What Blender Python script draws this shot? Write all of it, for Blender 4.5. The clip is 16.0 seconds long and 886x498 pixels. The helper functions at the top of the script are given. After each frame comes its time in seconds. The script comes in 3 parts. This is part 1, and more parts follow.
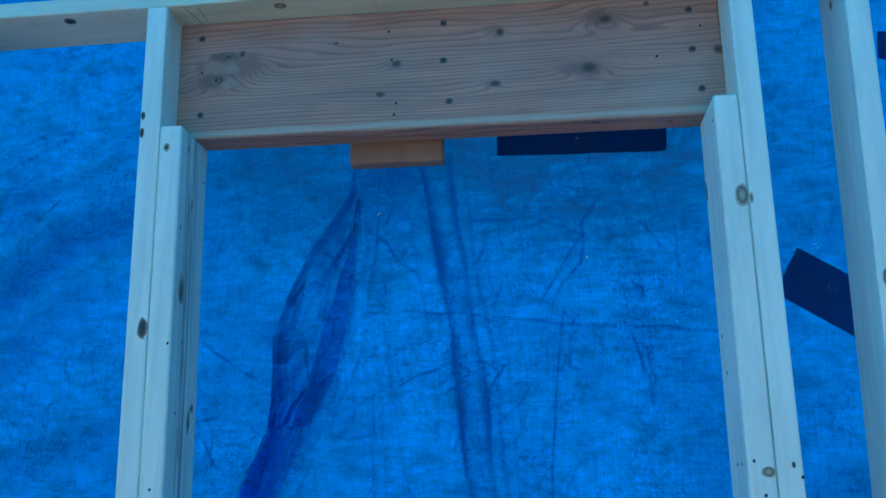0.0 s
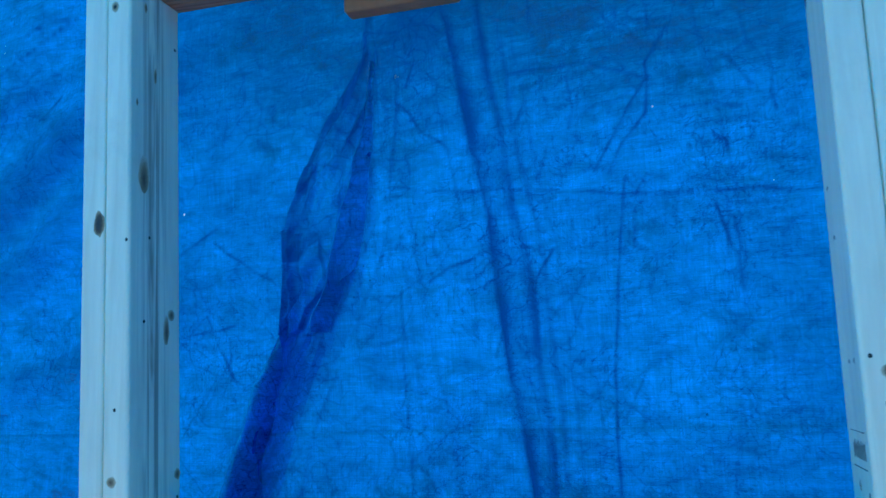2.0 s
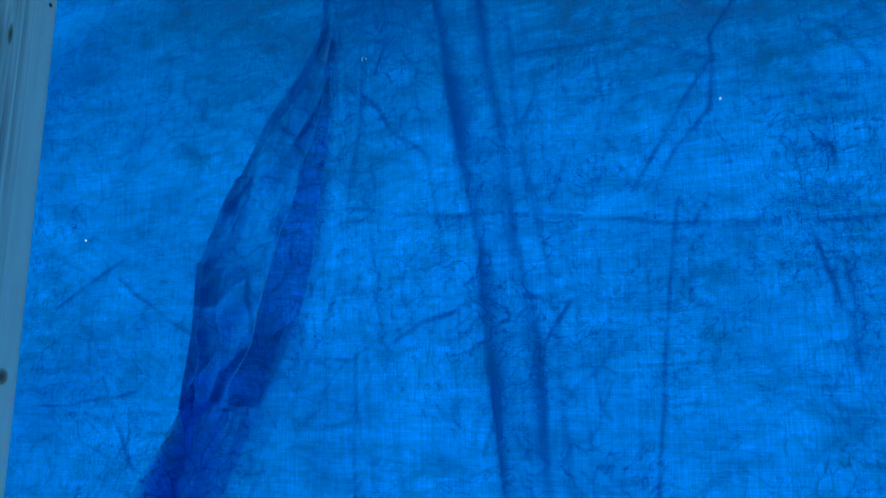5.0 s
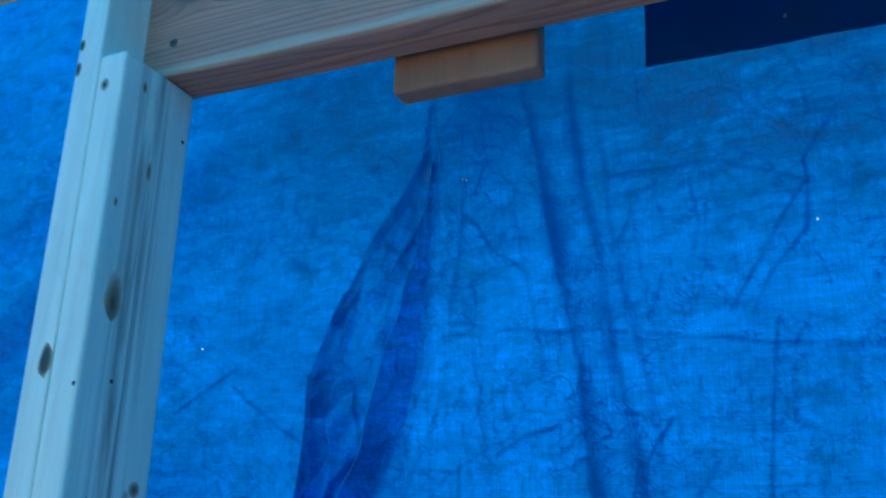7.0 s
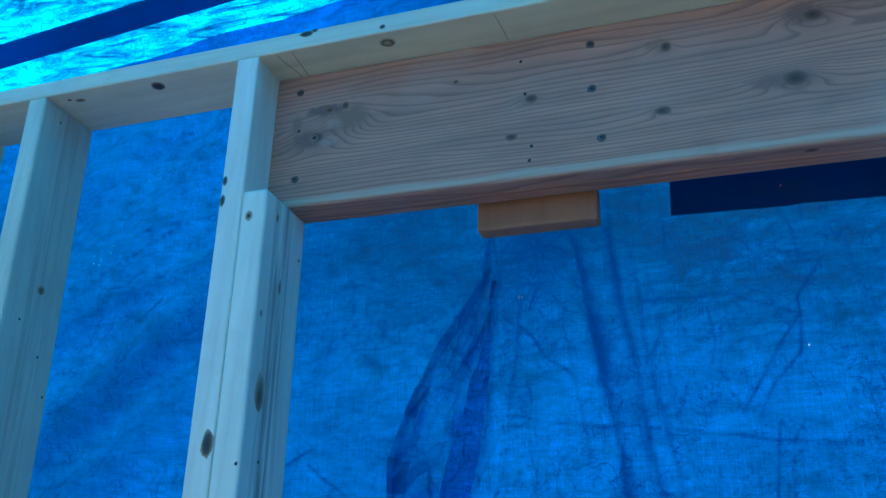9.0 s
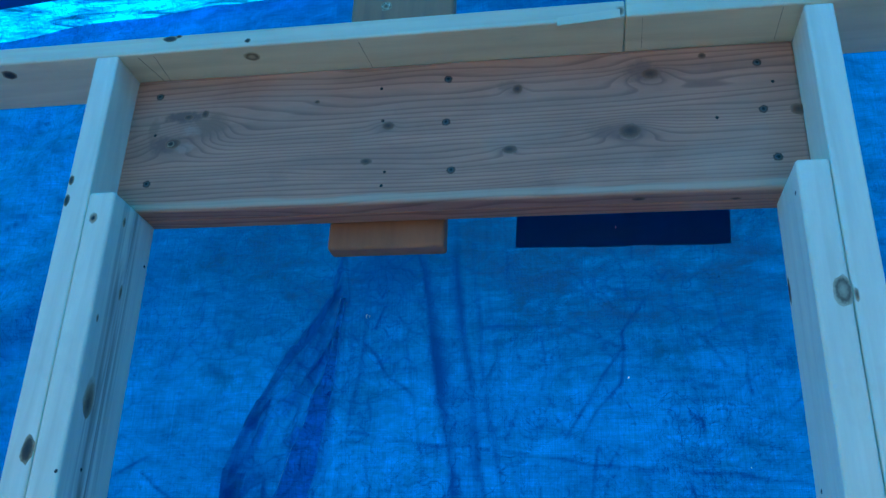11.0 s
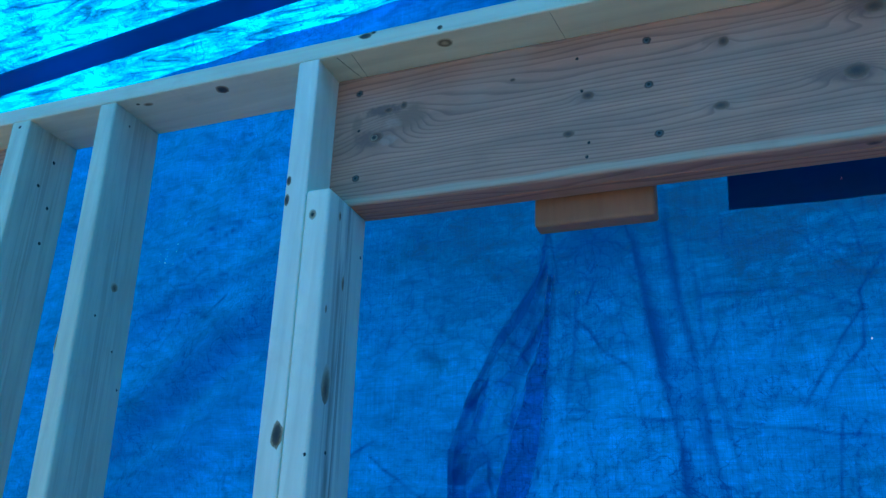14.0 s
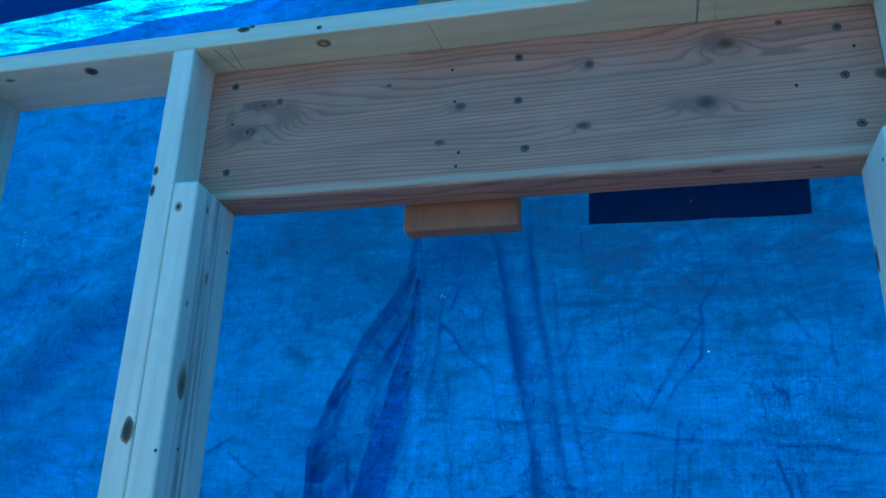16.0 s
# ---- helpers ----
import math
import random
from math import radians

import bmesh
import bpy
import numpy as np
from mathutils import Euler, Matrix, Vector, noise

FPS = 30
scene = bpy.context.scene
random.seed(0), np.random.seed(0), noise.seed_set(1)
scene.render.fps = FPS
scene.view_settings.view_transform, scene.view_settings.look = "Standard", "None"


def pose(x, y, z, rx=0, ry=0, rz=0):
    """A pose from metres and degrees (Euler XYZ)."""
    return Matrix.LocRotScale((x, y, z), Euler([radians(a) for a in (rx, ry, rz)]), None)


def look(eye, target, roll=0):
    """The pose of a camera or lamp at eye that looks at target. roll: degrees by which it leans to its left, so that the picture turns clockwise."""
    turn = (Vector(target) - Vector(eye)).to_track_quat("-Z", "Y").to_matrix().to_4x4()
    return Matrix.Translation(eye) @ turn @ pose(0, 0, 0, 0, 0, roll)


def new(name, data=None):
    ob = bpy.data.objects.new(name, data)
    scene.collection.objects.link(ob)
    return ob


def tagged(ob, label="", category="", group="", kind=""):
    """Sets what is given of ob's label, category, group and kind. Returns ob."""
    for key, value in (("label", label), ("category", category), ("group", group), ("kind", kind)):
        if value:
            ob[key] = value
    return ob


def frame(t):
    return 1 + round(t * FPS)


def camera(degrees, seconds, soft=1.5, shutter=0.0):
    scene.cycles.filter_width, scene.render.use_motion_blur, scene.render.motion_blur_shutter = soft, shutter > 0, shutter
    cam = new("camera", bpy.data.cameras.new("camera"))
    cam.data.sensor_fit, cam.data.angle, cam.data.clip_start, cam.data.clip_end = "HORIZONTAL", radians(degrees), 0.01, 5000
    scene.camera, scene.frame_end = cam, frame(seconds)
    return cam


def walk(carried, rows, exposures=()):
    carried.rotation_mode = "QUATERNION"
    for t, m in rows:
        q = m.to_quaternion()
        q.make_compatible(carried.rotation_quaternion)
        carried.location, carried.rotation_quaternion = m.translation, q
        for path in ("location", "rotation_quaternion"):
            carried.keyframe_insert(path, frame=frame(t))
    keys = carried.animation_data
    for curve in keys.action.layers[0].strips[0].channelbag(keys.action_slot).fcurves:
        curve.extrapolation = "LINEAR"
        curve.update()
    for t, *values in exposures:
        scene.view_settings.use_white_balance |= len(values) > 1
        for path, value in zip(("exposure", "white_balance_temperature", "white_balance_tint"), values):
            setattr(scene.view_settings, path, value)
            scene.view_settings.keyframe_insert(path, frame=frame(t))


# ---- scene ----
cam = camera(56.1, 16.0, shutter=0.25)
METRES, EYE, TILT, LEAN, TURN = 1.5, 1.4, 0.0, 0.0, 6.0
PATH = [
    (0, (0.173, -1.551, 1.385), (-0.044, 0.367, 1.911), -0.5),
    (0.5, (0.148, -1.54, 1.38), (-0.102, 0.391, 1.839), -1.2),
    (1, (0.157, -1.476, 1.363), (-0.163, 0.461, 1.744), -2.2),
    (1.2, (0.174, -1.409, 1.359), (-0.155, 0.533, 1.707), -2.4),
    (1.5, (0.252, -1.3, 1.365), (-0.137, 0.635, 1.694), -2.5),
    (2, (0.329, -1.147, 1.386), (-0.224, 0.748, 1.71), -1.9),
    (2.5, (0.303, -0.992, 1.376), (-0.359, 0.869, 1.69), -1.1),
    (3, (0.213, -0.788, 1.426), (-0.348, 1.089, 1.825), 0.1),
    (5.5, (0.273, -0.67, 1.446), (-0.333, 1.175, 1.922), 0.6),
    (6, (0.271, -0.677, 1.449), (-0.314, 1.171, 1.941), 0.5),
    (6.5, (0.267, -0.684, 1.453), (-0.361, 1.14, 1.979), 0.4),
    (7, (0.263, -0.739, 1.486), (-0.509, 0.992, 2.125), 1.7),
    (7.5, (0.294, -0.8, 1.485), (-0.619, 0.815, 2.232), 3.8),
    (8, (0.285, -0.887, 1.484), (-0.628, 0.701, 2.287), 4.2),
    (8.5, (0.202, -1.005, 1.452), (-0.526, 0.665, 2.277), 2.2),
    (9, (0.146, -1.1, 1.448), (-0.452, 0.633, 2.247), 1.9),
    (9.5, (0.161, -1.122, 1.449), (-0.391, 0.629, 2.242), 3.7),
    (10, (0.199, -1.136, 1.447), (-0.249, 0.636, 2.261), 3.8),
    (10.2, (0.215, -1.131, 1.455), (-0.18, 0.653, 2.27), 3.6),
    (12.3, (0.202, -1.134, 1.449), (-0.097, 0.657, 2.288), 2.0),
    (12.5, (0.191, -1.14, 1.447), (-0.178, 0.64, 2.281), 2.3),
    (13, (0.169, -1.138, 1.438), (-0.362, 0.61, 2.252), 2.5),
    (13.5, (0.142, -1.132, 1.439), (-0.524, 0.579, 2.231), 2.4),
    (14, (0.135, -1.132, 1.439), (-0.57, 0.568, 2.222), 2.8),
    (14.5, (0.151, -1.137, 1.437), (-0.514, 0.578, 2.224), 3.3),
    (15, (0.151, -1.139, 1.442), (-0.446, 0.597, 2.236), 3.1),
    (15.5, (0.162, -1.14, 1.448), (-0.372, 0.615, 2.244), 3.1),
    (16, (0.178, -1.147, 1.443), (-0.272, 0.637, 2.227), 2.4),
]
EXPOSURES = [(t, stops, 5850, 4) for t, stops in ((0.0, 1.72), (1.5, 1.85), (3.0, 1.88), (6.5, 1.88), (7.5, 1.84), (8.5, 1.72), (10.0, 1.68), (12.5, 1.64), (16.0, 1.68))]
walk(cam, [(t, look(eye, target, roll)) for t, eye, target, roll in PATH], EXPOSURES)

# ---- light ----
SUN_ELEVATION, SUN_TURN = 52.0, 222.0
world = bpy.data.worlds.new("world")
scene.world = world
world.use_nodes = True
wn, wl = world.node_tree.nodes, world.node_tree.links
sky = wn.new("ShaderNodeTexSky")
sky.sky_type, sky.sun_disc = "NISHITA", False
sky.sun_elevation, sky.sun_rotation = radians(SUN_ELEVATION), radians(SUN_TURN)
wn["Background"].inputs["Strength"].default_value = 0.072
wl.new(sky.outputs["Color"], wn["Background"].inputs["Color"])
sun = new("sun", bpy.data.lights.new("sun", "SUN"))
sun.data.energy, sun.data.angle, sun.data.color = 6.2, radians(0.6), (1.0, 0.95, 0.87)
sun_way = Vector((math.sin(radians(SUN_TURN)) * math.cos(radians(SUN_ELEVATION)),
                  math.cos(radians(SUN_TURN)) * math.cos(radians(SUN_ELEVATION)), math.sin(radians(SUN_ELEVATION))))
sun.matrix_world = look(sun_way * 30, (0, 0, 0))


# ---- materials ----
class Nodes:
    """A short way to write node trees."""

    def __init__(self, name):
        self.mat = bpy.data.materials.new(name)
        self.mat.use_nodes = True
        self.tree = self.mat.node_tree
        self.tree.nodes.clear()
        self.out = self.tree.nodes.new("ShaderNodeOutputMaterial")

    def add(self, kind, sets=(), **links):
        n = self.tree.nodes.new("ShaderNode" + kind)
        for k, v in sets:
            if k == "operation":
                n.operation = v
            elif k == "feature":
                n.feature = v
            elif k == "attribute_name":
                n.attribute_name = v
        for k, v in links.items():
            key = int(k[1:]) if k[0] == "i" and k[1:].isdigit() else k.replace("_", " ")
            if isinstance(v, bpy.types.NodeSocket):
                self.tree.links.new(v, n.inputs[key])
            else:
                n.inputs[key].default_value = v
        return n

    def math(self, op, a, b=0.0, c=0.0):
        return self.add("Math", [("operation", op)], i0=a, i1=b, i2=c).outputs[0]

    def vec(self, op, a, b):
        return self.add("VectorMath", [("operation", op)], i0=a, i1=b).outputs[0]

    def noise(self, v, scale, detail=3.0, rough=0.55, distortion=0.0):
        return self.add("TexNoise", Vector=v, Scale=scale, Detail=detail, Roughness=rough, Distortion=distortion).outputs["Fac"]

    def ramp(self, fac, *stops):
        n = self.add("ValToRGB", Fac=fac)
        e = n.color_ramp.elements
        while len(e) < len(stops):
            e.new(0.5)
        for s, (p, c) in zip(e, stops):
            s.position = p
            s.color = (*c, 1) if isinstance(c, tuple) else (c, c, c, 1)
        return n.outputs["Color"]

    def mix(self, fac, a, b, blend="MIX"):
        n = self.tree.nodes.new("ShaderNodeMix")
        n.data_type, n.blend_type = "RGBA", blend
        for i, v in ((0, fac), (6, a), (7, b)):
            if isinstance(v, bpy.types.NodeSocket):
                self.tree.links.new(v, n.inputs[i])
            else:
                n.inputs[i].default_value = (*v, 1) if isinstance(v, tuple) else v
        return n.outputs[2]

    def end(self, shader):
        self.tree.links.new(shader, self.out.inputs["Surface"])
        return self.mat


def wood(name, axis, pale, dark, ring=95.0, contrast=0.6, knots=(), pith=(0.05, 0.09), rough=0.6, sap=0.0, fibre=0.35, mottle=(0.72, 1.12), streak=None, burls=(), soiled=0.35):
    """Sawn softwood whose grain runs along axis ("x" or "z"). knots: places (a, b, size) in the face, round which the rings bend."""
    n = Nodes(name)
    rnd = n.add("ObjectInfo").outputs["Random"]
    co = n.add("TexCoord").outputs["Object"]
    sep = n.add("SeparateXYZ", Vector=co)
    x, y, z = sep.outputs
    along, across, deep = (x, z, y) if axis == "x" else (z, x, y)
    stretch = n.add("CombineXYZ", X=n.math("MULTIPLY", along, 0.9), Y=n.math("MULTIPLY", across, 7.0), Z=n.math("MULTIPLY", deep, 7.0)).outputs[0]
    shift = n.add("CombineXYZ", X=n.math("MULTIPLY", rnd, 37.0), Y=n.math("MULTIPLY", rnd, 11.0)).outputs[0]
    sv = n.vec("ADD", stretch, shift)
    slow = n.noise(sv, 1.6, 2.0)
    off = n.math("ADD", n.math("MULTIPLY", rnd, 0.06), pith[0])
    dx, dy = n.math("SUBTRACT", across, off), n.math("ADD", deep, pith[1])
    r = n.math("SQRT", n.math("ADD", n.math("MULTIPLY", dx, dx), n.math("MULTIPLY", dy, dy)))
    r = n.math("ADD", r, n.math("MULTIPLY", slow, 0.055))
    halo = None
    for a, b, s in knots:
        u = n.math("MULTIPLY", n.math("SUBTRACT", along, a), 0.5 / s)
        v = n.math("MULTIPLY", n.math("SUBTRACT", across, b), 1.0 / s)
        g = n.math("EXPONENT", n.math("MULTIPLY", n.math("ADD", n.math("MULTIPLY", u, u), n.math("MULTIPLY", v, v)), -1.0))
        r = n.math("ADD", r, n.math("MULTIPLY", g, 0.9 * s))
        halo = g if halo is None else n.math("MAXIMUM", halo, g)
    fine = n.noise(n.add("CombineXYZ", X=n.math("MULTIPLY", along, 6.0), Y=n.math("MULTIPLY", across, 160.0), Z=n.math("MULTIPLY", deep, 160.0)).outputs[0], 2.0, 3.0, 0.7)
    band = n.math("FRACT", n.math("MULTIPLY", r, ring))
    line = n.ramp(band, (0.0, 0.15), (0.55, 0.25), (0.86, 1.0), (0.93, 0.9), (1.0, 0.1))
    wide = n.noise(sv, 5.0, 4.0, 0.6)
    tone = n.mix(n.math("MULTIPLY", line, contrast), pale, dark)
    tone = n.mix(n.math("MULTIPLY", fine, fibre), tone, dark)
    tone = n.mix(1.0, tone, n.ramp(wide, (0.25, mottle[0]), (0.7, mottle[1])), "MULTIPLY")
    if halo is not None:
        tone = n.mix(n.math("MULTIPLY", halo, 0.55), tone, tuple(c * 0.7 for c in dark))
    if sap:
        edge = n.math("ADD", n.math("DIVIDE", across, sap), n.math("MULTIPLY", n.math("SUBTRACT", wide, 0.5), 1.2))
        tone = n.mix(n.math("MULTIPLY", n.ramp(edge, (0.75, 0.55), (1.15, 0.0)), n.ramp(across, (0.002, 0.0), (0.006, 1.0))), tone, (0.56, 0.44, 0.30))
        pale_patch = n.noise(n.vec("MULTIPLY", co, (1.0, 1.0, 1.6)), 3.4, 3.0)
        tone = n.mix(n.ramp(pale_patch, (0.5, 0.0), (0.72, 0.34)), tone, (0.52, 0.34, 0.25))
    if streak:
        # grey weather streaks that run with the grain, within a band of the depth
        middle, reach, depth = streak
        lanes = n.noise(n.add("CombineXYZ", X=n.math("MULTIPLY", along, 1.1), Y=n.math("MULTIPLY", across, 20.0), Z=n.math("MULTIPLY", deep, 95.0)).outputs[0], 1.0, 4.0, 0.6, 0.5)
        lanes_b = n.noise(n.add("CombineXYZ", X=n.math("MULTIPLY", along, 3.5), Y=n.math("MULTIPLY", across, 20.0), Z=n.math("MULTIPLY", deep, 40.0)).outputs[0], 1.0, 3.0, 0.6, 0.3)
        away = n.math("DIVIDE", n.math("SUBTRACT", deep, middle), reach)
        near = n.math("EXPONENT", n.math("MULTIPLY", n.math("MULTIPLY", away, away), -1.0))
        mark_a = n.math("MULTIPLY", n.ramp(lanes, (0.47, 0.0), (0.60, 1.0)), near)
        mark_b = n.math("MULTIPLY", n.ramp(lanes_b, (0.52, 0.0), (0.72, 1.0)), near)
        tone = n.mix(n.math("MULTIPLY", n.math("MAXIMUM", mark_a, mark_b), depth), tone, (0.13, 0.095, 0.07))
    for a, b, su, sv_, shade, amount in burls:
        u = n.math("DIVIDE", n.math("SUBTRACT", along, a), su)
        v = n.math("DIVIDE", n.math("SUBTRACT", across, b), sv_)
        g = n.math("ADD", n.math("ADD", n.math("MULTIPLY", u, u), n.math("MULTIPLY", v, v)), n.math("MULTIPLY", n.math("SUBTRACT", n.noise(co, 46.0, 5.0, 0.7), 0.5), 2.6))
        tone = n.mix(n.ramp(g, (0.25, amount), (1.1, 0.0)), tone, shade)
    dirt = n.noise(co, 9.0, 5.0, 0.7)
    tone = n.mix(n.ramp(dirt, (0.6, 0.0), (0.85, soiled)), tone, tuple(c * 0.55 for c in dark))
    grey = n.math("MULTIPLY", n.math("SUBTRACT", rnd, 0.5), 0.2)
    tone = n.mix(n.math("ADD", 0.1, grey), tone, (0.42, 0.40, 0.36))
    height = n.math("ADD", n.math("MULTIPLY", line, 0.4), n.math("MULTIPLY", fine, 0.6))
    bump = n.add("Bump", Strength=0.25, Distance=0.0012, Height=height).outputs[0]
    b = n.add("BsdfPrincipled", Base_Color=tone, Roughness=n.math("ADD", rough - 0.08, n.math("MULTIPLY", wide, 0.16)), Normal=bump)
    b.inputs["Specular IOR Level"].default_value = 0.3
    return n.end(b.outputs[0])


def plain(name, colour, rough=0.6, metal=0.0, vary=0.25, scale=40.0, bump=0.1):
    n = Nodes(name)
    co = n.add("TexCoord").outputs["Object"]
    f = n.noise(co, scale, 4.0, 0.6)
    tone = n.mix(1.0, colour, n.ramp(f, (0.25, 1 - vary), (0.75, 1 + vary)), "MULTIPLY")
    nm = n.add("Bump", Strength=bump, Distance=0.002, Height=f).outputs[0]
    b = n.add("BsdfPrincipled", Base_Color=tone, Roughness=rough, Metallic=metal, Normal=nm)
    return n.end(b.outputs[0])


def knot_material(name, heart, ring, rim):
    """A knot: dark heart, ringed, fading into the colour of the wood at its rim."""
    n = Nodes(name)
    tc = n.add("TexCoord")
    co, gen = tc.outputs["Object"], tc.outputs["Generated"]
    f = n.noise(co, 260.0, 4.0, 0.7)
    v = n.vec("MULTIPLY", n.vec("SUBTRACT", gen, (0.5, 0.5, 0.5)), (2.0, 0.0, 2.0))
    r = n.add("VectorMath", [("operation", "LENGTH")], i0=v).outputs["Value"]
    r = n.math("ADD", r, n.math("MULTIPLY", n.math("SUBTRACT", f, 0.5), 0.55))
    tone = n.ramp(r, (0.10, heart), (0.42, tuple(0.5 * (a + b) for a, b in zip(heart, ring))), (0.62, ring), (0.95, rim))
    b = n.add("BsdfPrincipled", Base_Color=tone, Roughness=0.55, Normal=n.add("Bump", Strength=0.4, Distance=0.001, Height=f).outputs[0])
    return n.end(b.outputs[0])


def tape_material():
    n = Nodes("navy_cloth_tape")
    co = n.add("TexCoord").outputs["Object"]
    f = n.noise(co, 30.0, 5.0, 0.65)
    p = n.add("BsdfPrincipled", Base_Color=n.mix(f, (0.004, 0.030, 0.070), (0.006, 0.050, 0.12)), Roughness=0.55, Normal=n.add("Bump", Strength=0.3, Distance=0.002, Height=f).outputs[0])
    t = n.add("BsdfTranslucent", Color=(0.005, 0.25, 0.52, 1))
    m = n.add("MixShader", Fac=0.62)
    n.tree.links.new(p.outputs[0], m.inputs[1])
    n.tree.links.new(t.outputs[0], m.inputs[2])
    return n.end(m.outputs[0])


def tarp_material(name, pass_colour, grime_shade_from, share=0.72):
    """Woven polyethylene. Above the given height, grime and painted shade darken the inside."""
    n = Nodes(name)
    co = n.add("TexCoord").outputs["Object"]
    crease = n.add("Attribute", [("attribute_name", "crease")]).outputs["Fac"]
    warp = n.noise(n.vec("MULTIPLY", co, (620.0, 60.0, 14.0)), 1.0, 2.0, 0.6)
    weft = n.noise(n.vec("MULTIPLY", co, (15.0, 60.0, 620.0)), 1.0, 2.0, 0.6)
    weave = n.math("MULTIPLY", n.math("ADD", warp, weft), 0.5)
    bend = n.vec("ADD", co, n.vec("MULTIPLY", n.add("TexNoise", Vector=co, Scale=7.0, Detail=3.0).outputs["Color"], (0.09, 0.09, 0.09)))
    def crackle(scale, width):
        v = n.add("TexVoronoi", [("feature", "DISTANCE_TO_EDGE")], Vector=bend, Scale=scale).outputs["Distance"]
        return n.ramp(v, (0.0, 1.0), (width, 0.0))
    mask = n.ramp(n.noise(co, 3.2, 3.0), (0.48, 0.0), (0.62, 1.0))
    fibre = n.noise(n.vec("MULTIPLY", co, (13.0, 13.0, 34.0)), 1.0, 7.0, 0.72, 0.6)
    mask_b = n.ramp(n.noise(n.vec("ADD", co, (5.0, 0.0, 3.0)), 2.1, 3.0), (0.47, 0.0), (0.62, 1.0))
    def scribble(stretch, scale, width, seed):
        v = n.vec("ADD", n.vec("MULTIPLY", bend, stretch), (seed, seed * 2.0, 0.0))
        f = n.noise(v, scale, 2.5, 0.55)
        thin = n.ramp(n.math("ABSOLUTE", n.math("SUBTRACT", f, 0.5)), (0.0, 1.0), (width, 0.0))
        return n.math("MULTIPLY", thin, n.ramp(n.noise(n.vec("ADD", co, (seed, 0.0, seed)), 4.0, 4.0, 0.65), (0.45, 0.0), (0.6, 1.0)))
    scrawl = n.math("ADD", n.math("ADD", scribble((1.0, 1.0, 1.0), 11.0, 0.012, 3.0), scribble((1.0, 1.0, 2.4), 19.0, 0.016, 7.0)), n.math("ADD", scribble((2.2, 1.0, 1.0), 26.0, 0.022, 11.0), scribble((1.0, 1.0, 1.3), 46.0, 0.03, 15.0)))
    lines = n.math("ADD", n.math("MULTIPLY", crackle(9.0, 0.03), mask), n.math("MULTIPLY", crackle(24.0, 0.06), mask_b))
    cloud = n.noise(co, 2.3, 5.0, 0.6, 0.4)
    blotch = n.noise(co, 24.0, 7.0, 0.8)
    smudge = n.math("MULTIPLY", n.ramp(n.noise(n.vec("MULTIPLY", co, (1.0, 1.0, 1.6)), 4.5, 6.0, 0.7), (0.47, 0.0), (0.66, 1.0)), n.ramp(blotch, (0.46, 0.0), (0.55, 1.0)))
    specks = n.ramp(n.add("TexVoronoi", Vector=co, Scale=26.0).outputs["Distance"], (0.03, 1.0), (0.07, 0.0))
    specks = n.math("MULTIPLY", specks, n.ramp(n.noise(co, 5.0), (0.55, 0.0), (0.6, 1.0)))
    wear = n.ramp(weave, (0.3, 0.72), (0.5, 0.97), (0.68, 1.28))
    through_col = n.mix(1.0, pass_colour, wear, "MULTIPLY")
    through_col = n.mix(1.0, through_col, n.ramp(cloud, (0.3, 0.72), (0.7, 1.15)), "MULTIPLY")
    through_col = n.mix(1.0, through_col, n.ramp(fibre, (0.3, 0.58), (0.5, 0.97), (0.72, 1.28)), "MULTIPLY")
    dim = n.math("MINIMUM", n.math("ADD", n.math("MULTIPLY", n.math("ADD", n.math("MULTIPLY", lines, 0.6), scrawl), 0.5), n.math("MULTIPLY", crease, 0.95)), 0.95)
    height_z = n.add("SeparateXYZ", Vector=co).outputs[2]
    # Grime and painted shade together: darker upwards, mostly across the opening.
    soil = n.math("ADD", n.math("MULTIPLY", n.math("SUBTRACT", height_z, grime_shade_from), 3.0), n.math("MULTIPLY", n.math("SUBTRACT", cloud, 0.5), 2.4))
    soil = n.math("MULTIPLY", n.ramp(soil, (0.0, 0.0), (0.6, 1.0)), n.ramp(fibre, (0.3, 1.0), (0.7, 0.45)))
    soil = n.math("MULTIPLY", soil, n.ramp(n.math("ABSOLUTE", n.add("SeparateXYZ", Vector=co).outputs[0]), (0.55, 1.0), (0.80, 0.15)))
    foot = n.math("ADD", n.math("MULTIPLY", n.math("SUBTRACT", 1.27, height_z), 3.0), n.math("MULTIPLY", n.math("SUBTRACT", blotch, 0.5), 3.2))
    soil = n.math("MAXIMUM", soil, n.math("MULTIPLY", n.ramp(foot, (0.25, 0.0), (0.75, 1.0)), 0.8 if grime_shade_from < 5 else 0.0))
    if share < 0.8 and grime_shade_from > 5:
        # Light and dark of the wrinkles, painted as stretched streaks in the transmission.
        through_col = n.mix(1.0, through_col, n.ramp(n.noise(n.vec("MULTIPLY", co, (0.6, 3.4, 3.4)), 7.0, 6.0, 0.68, 1.4), (0.38, 0.16), (0.50, 0.75), (0.62, 1.5)), "MULTIPLY")
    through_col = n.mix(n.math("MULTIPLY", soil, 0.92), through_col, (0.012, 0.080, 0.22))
    # Crease lines, doubled folds and painted shade dim the cloth together.
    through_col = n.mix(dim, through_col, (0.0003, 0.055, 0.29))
    through_col = n.mix(n.math("MULTIPLY", smudge, 0.28), through_col, (0.006, 0.035, 0.085))
    through_col = n.mix(n.math("MULTIPLY", specks, 0.8), through_col, (0.002, 0.01, 0.03))
    face = n.mix(n.math("MULTIPLY", smudge, 0.6), n.mix(1.0, (0.001, 0.075, 0.36), wear, "MULTIPLY"), (0.008, 0.035, 0.06))
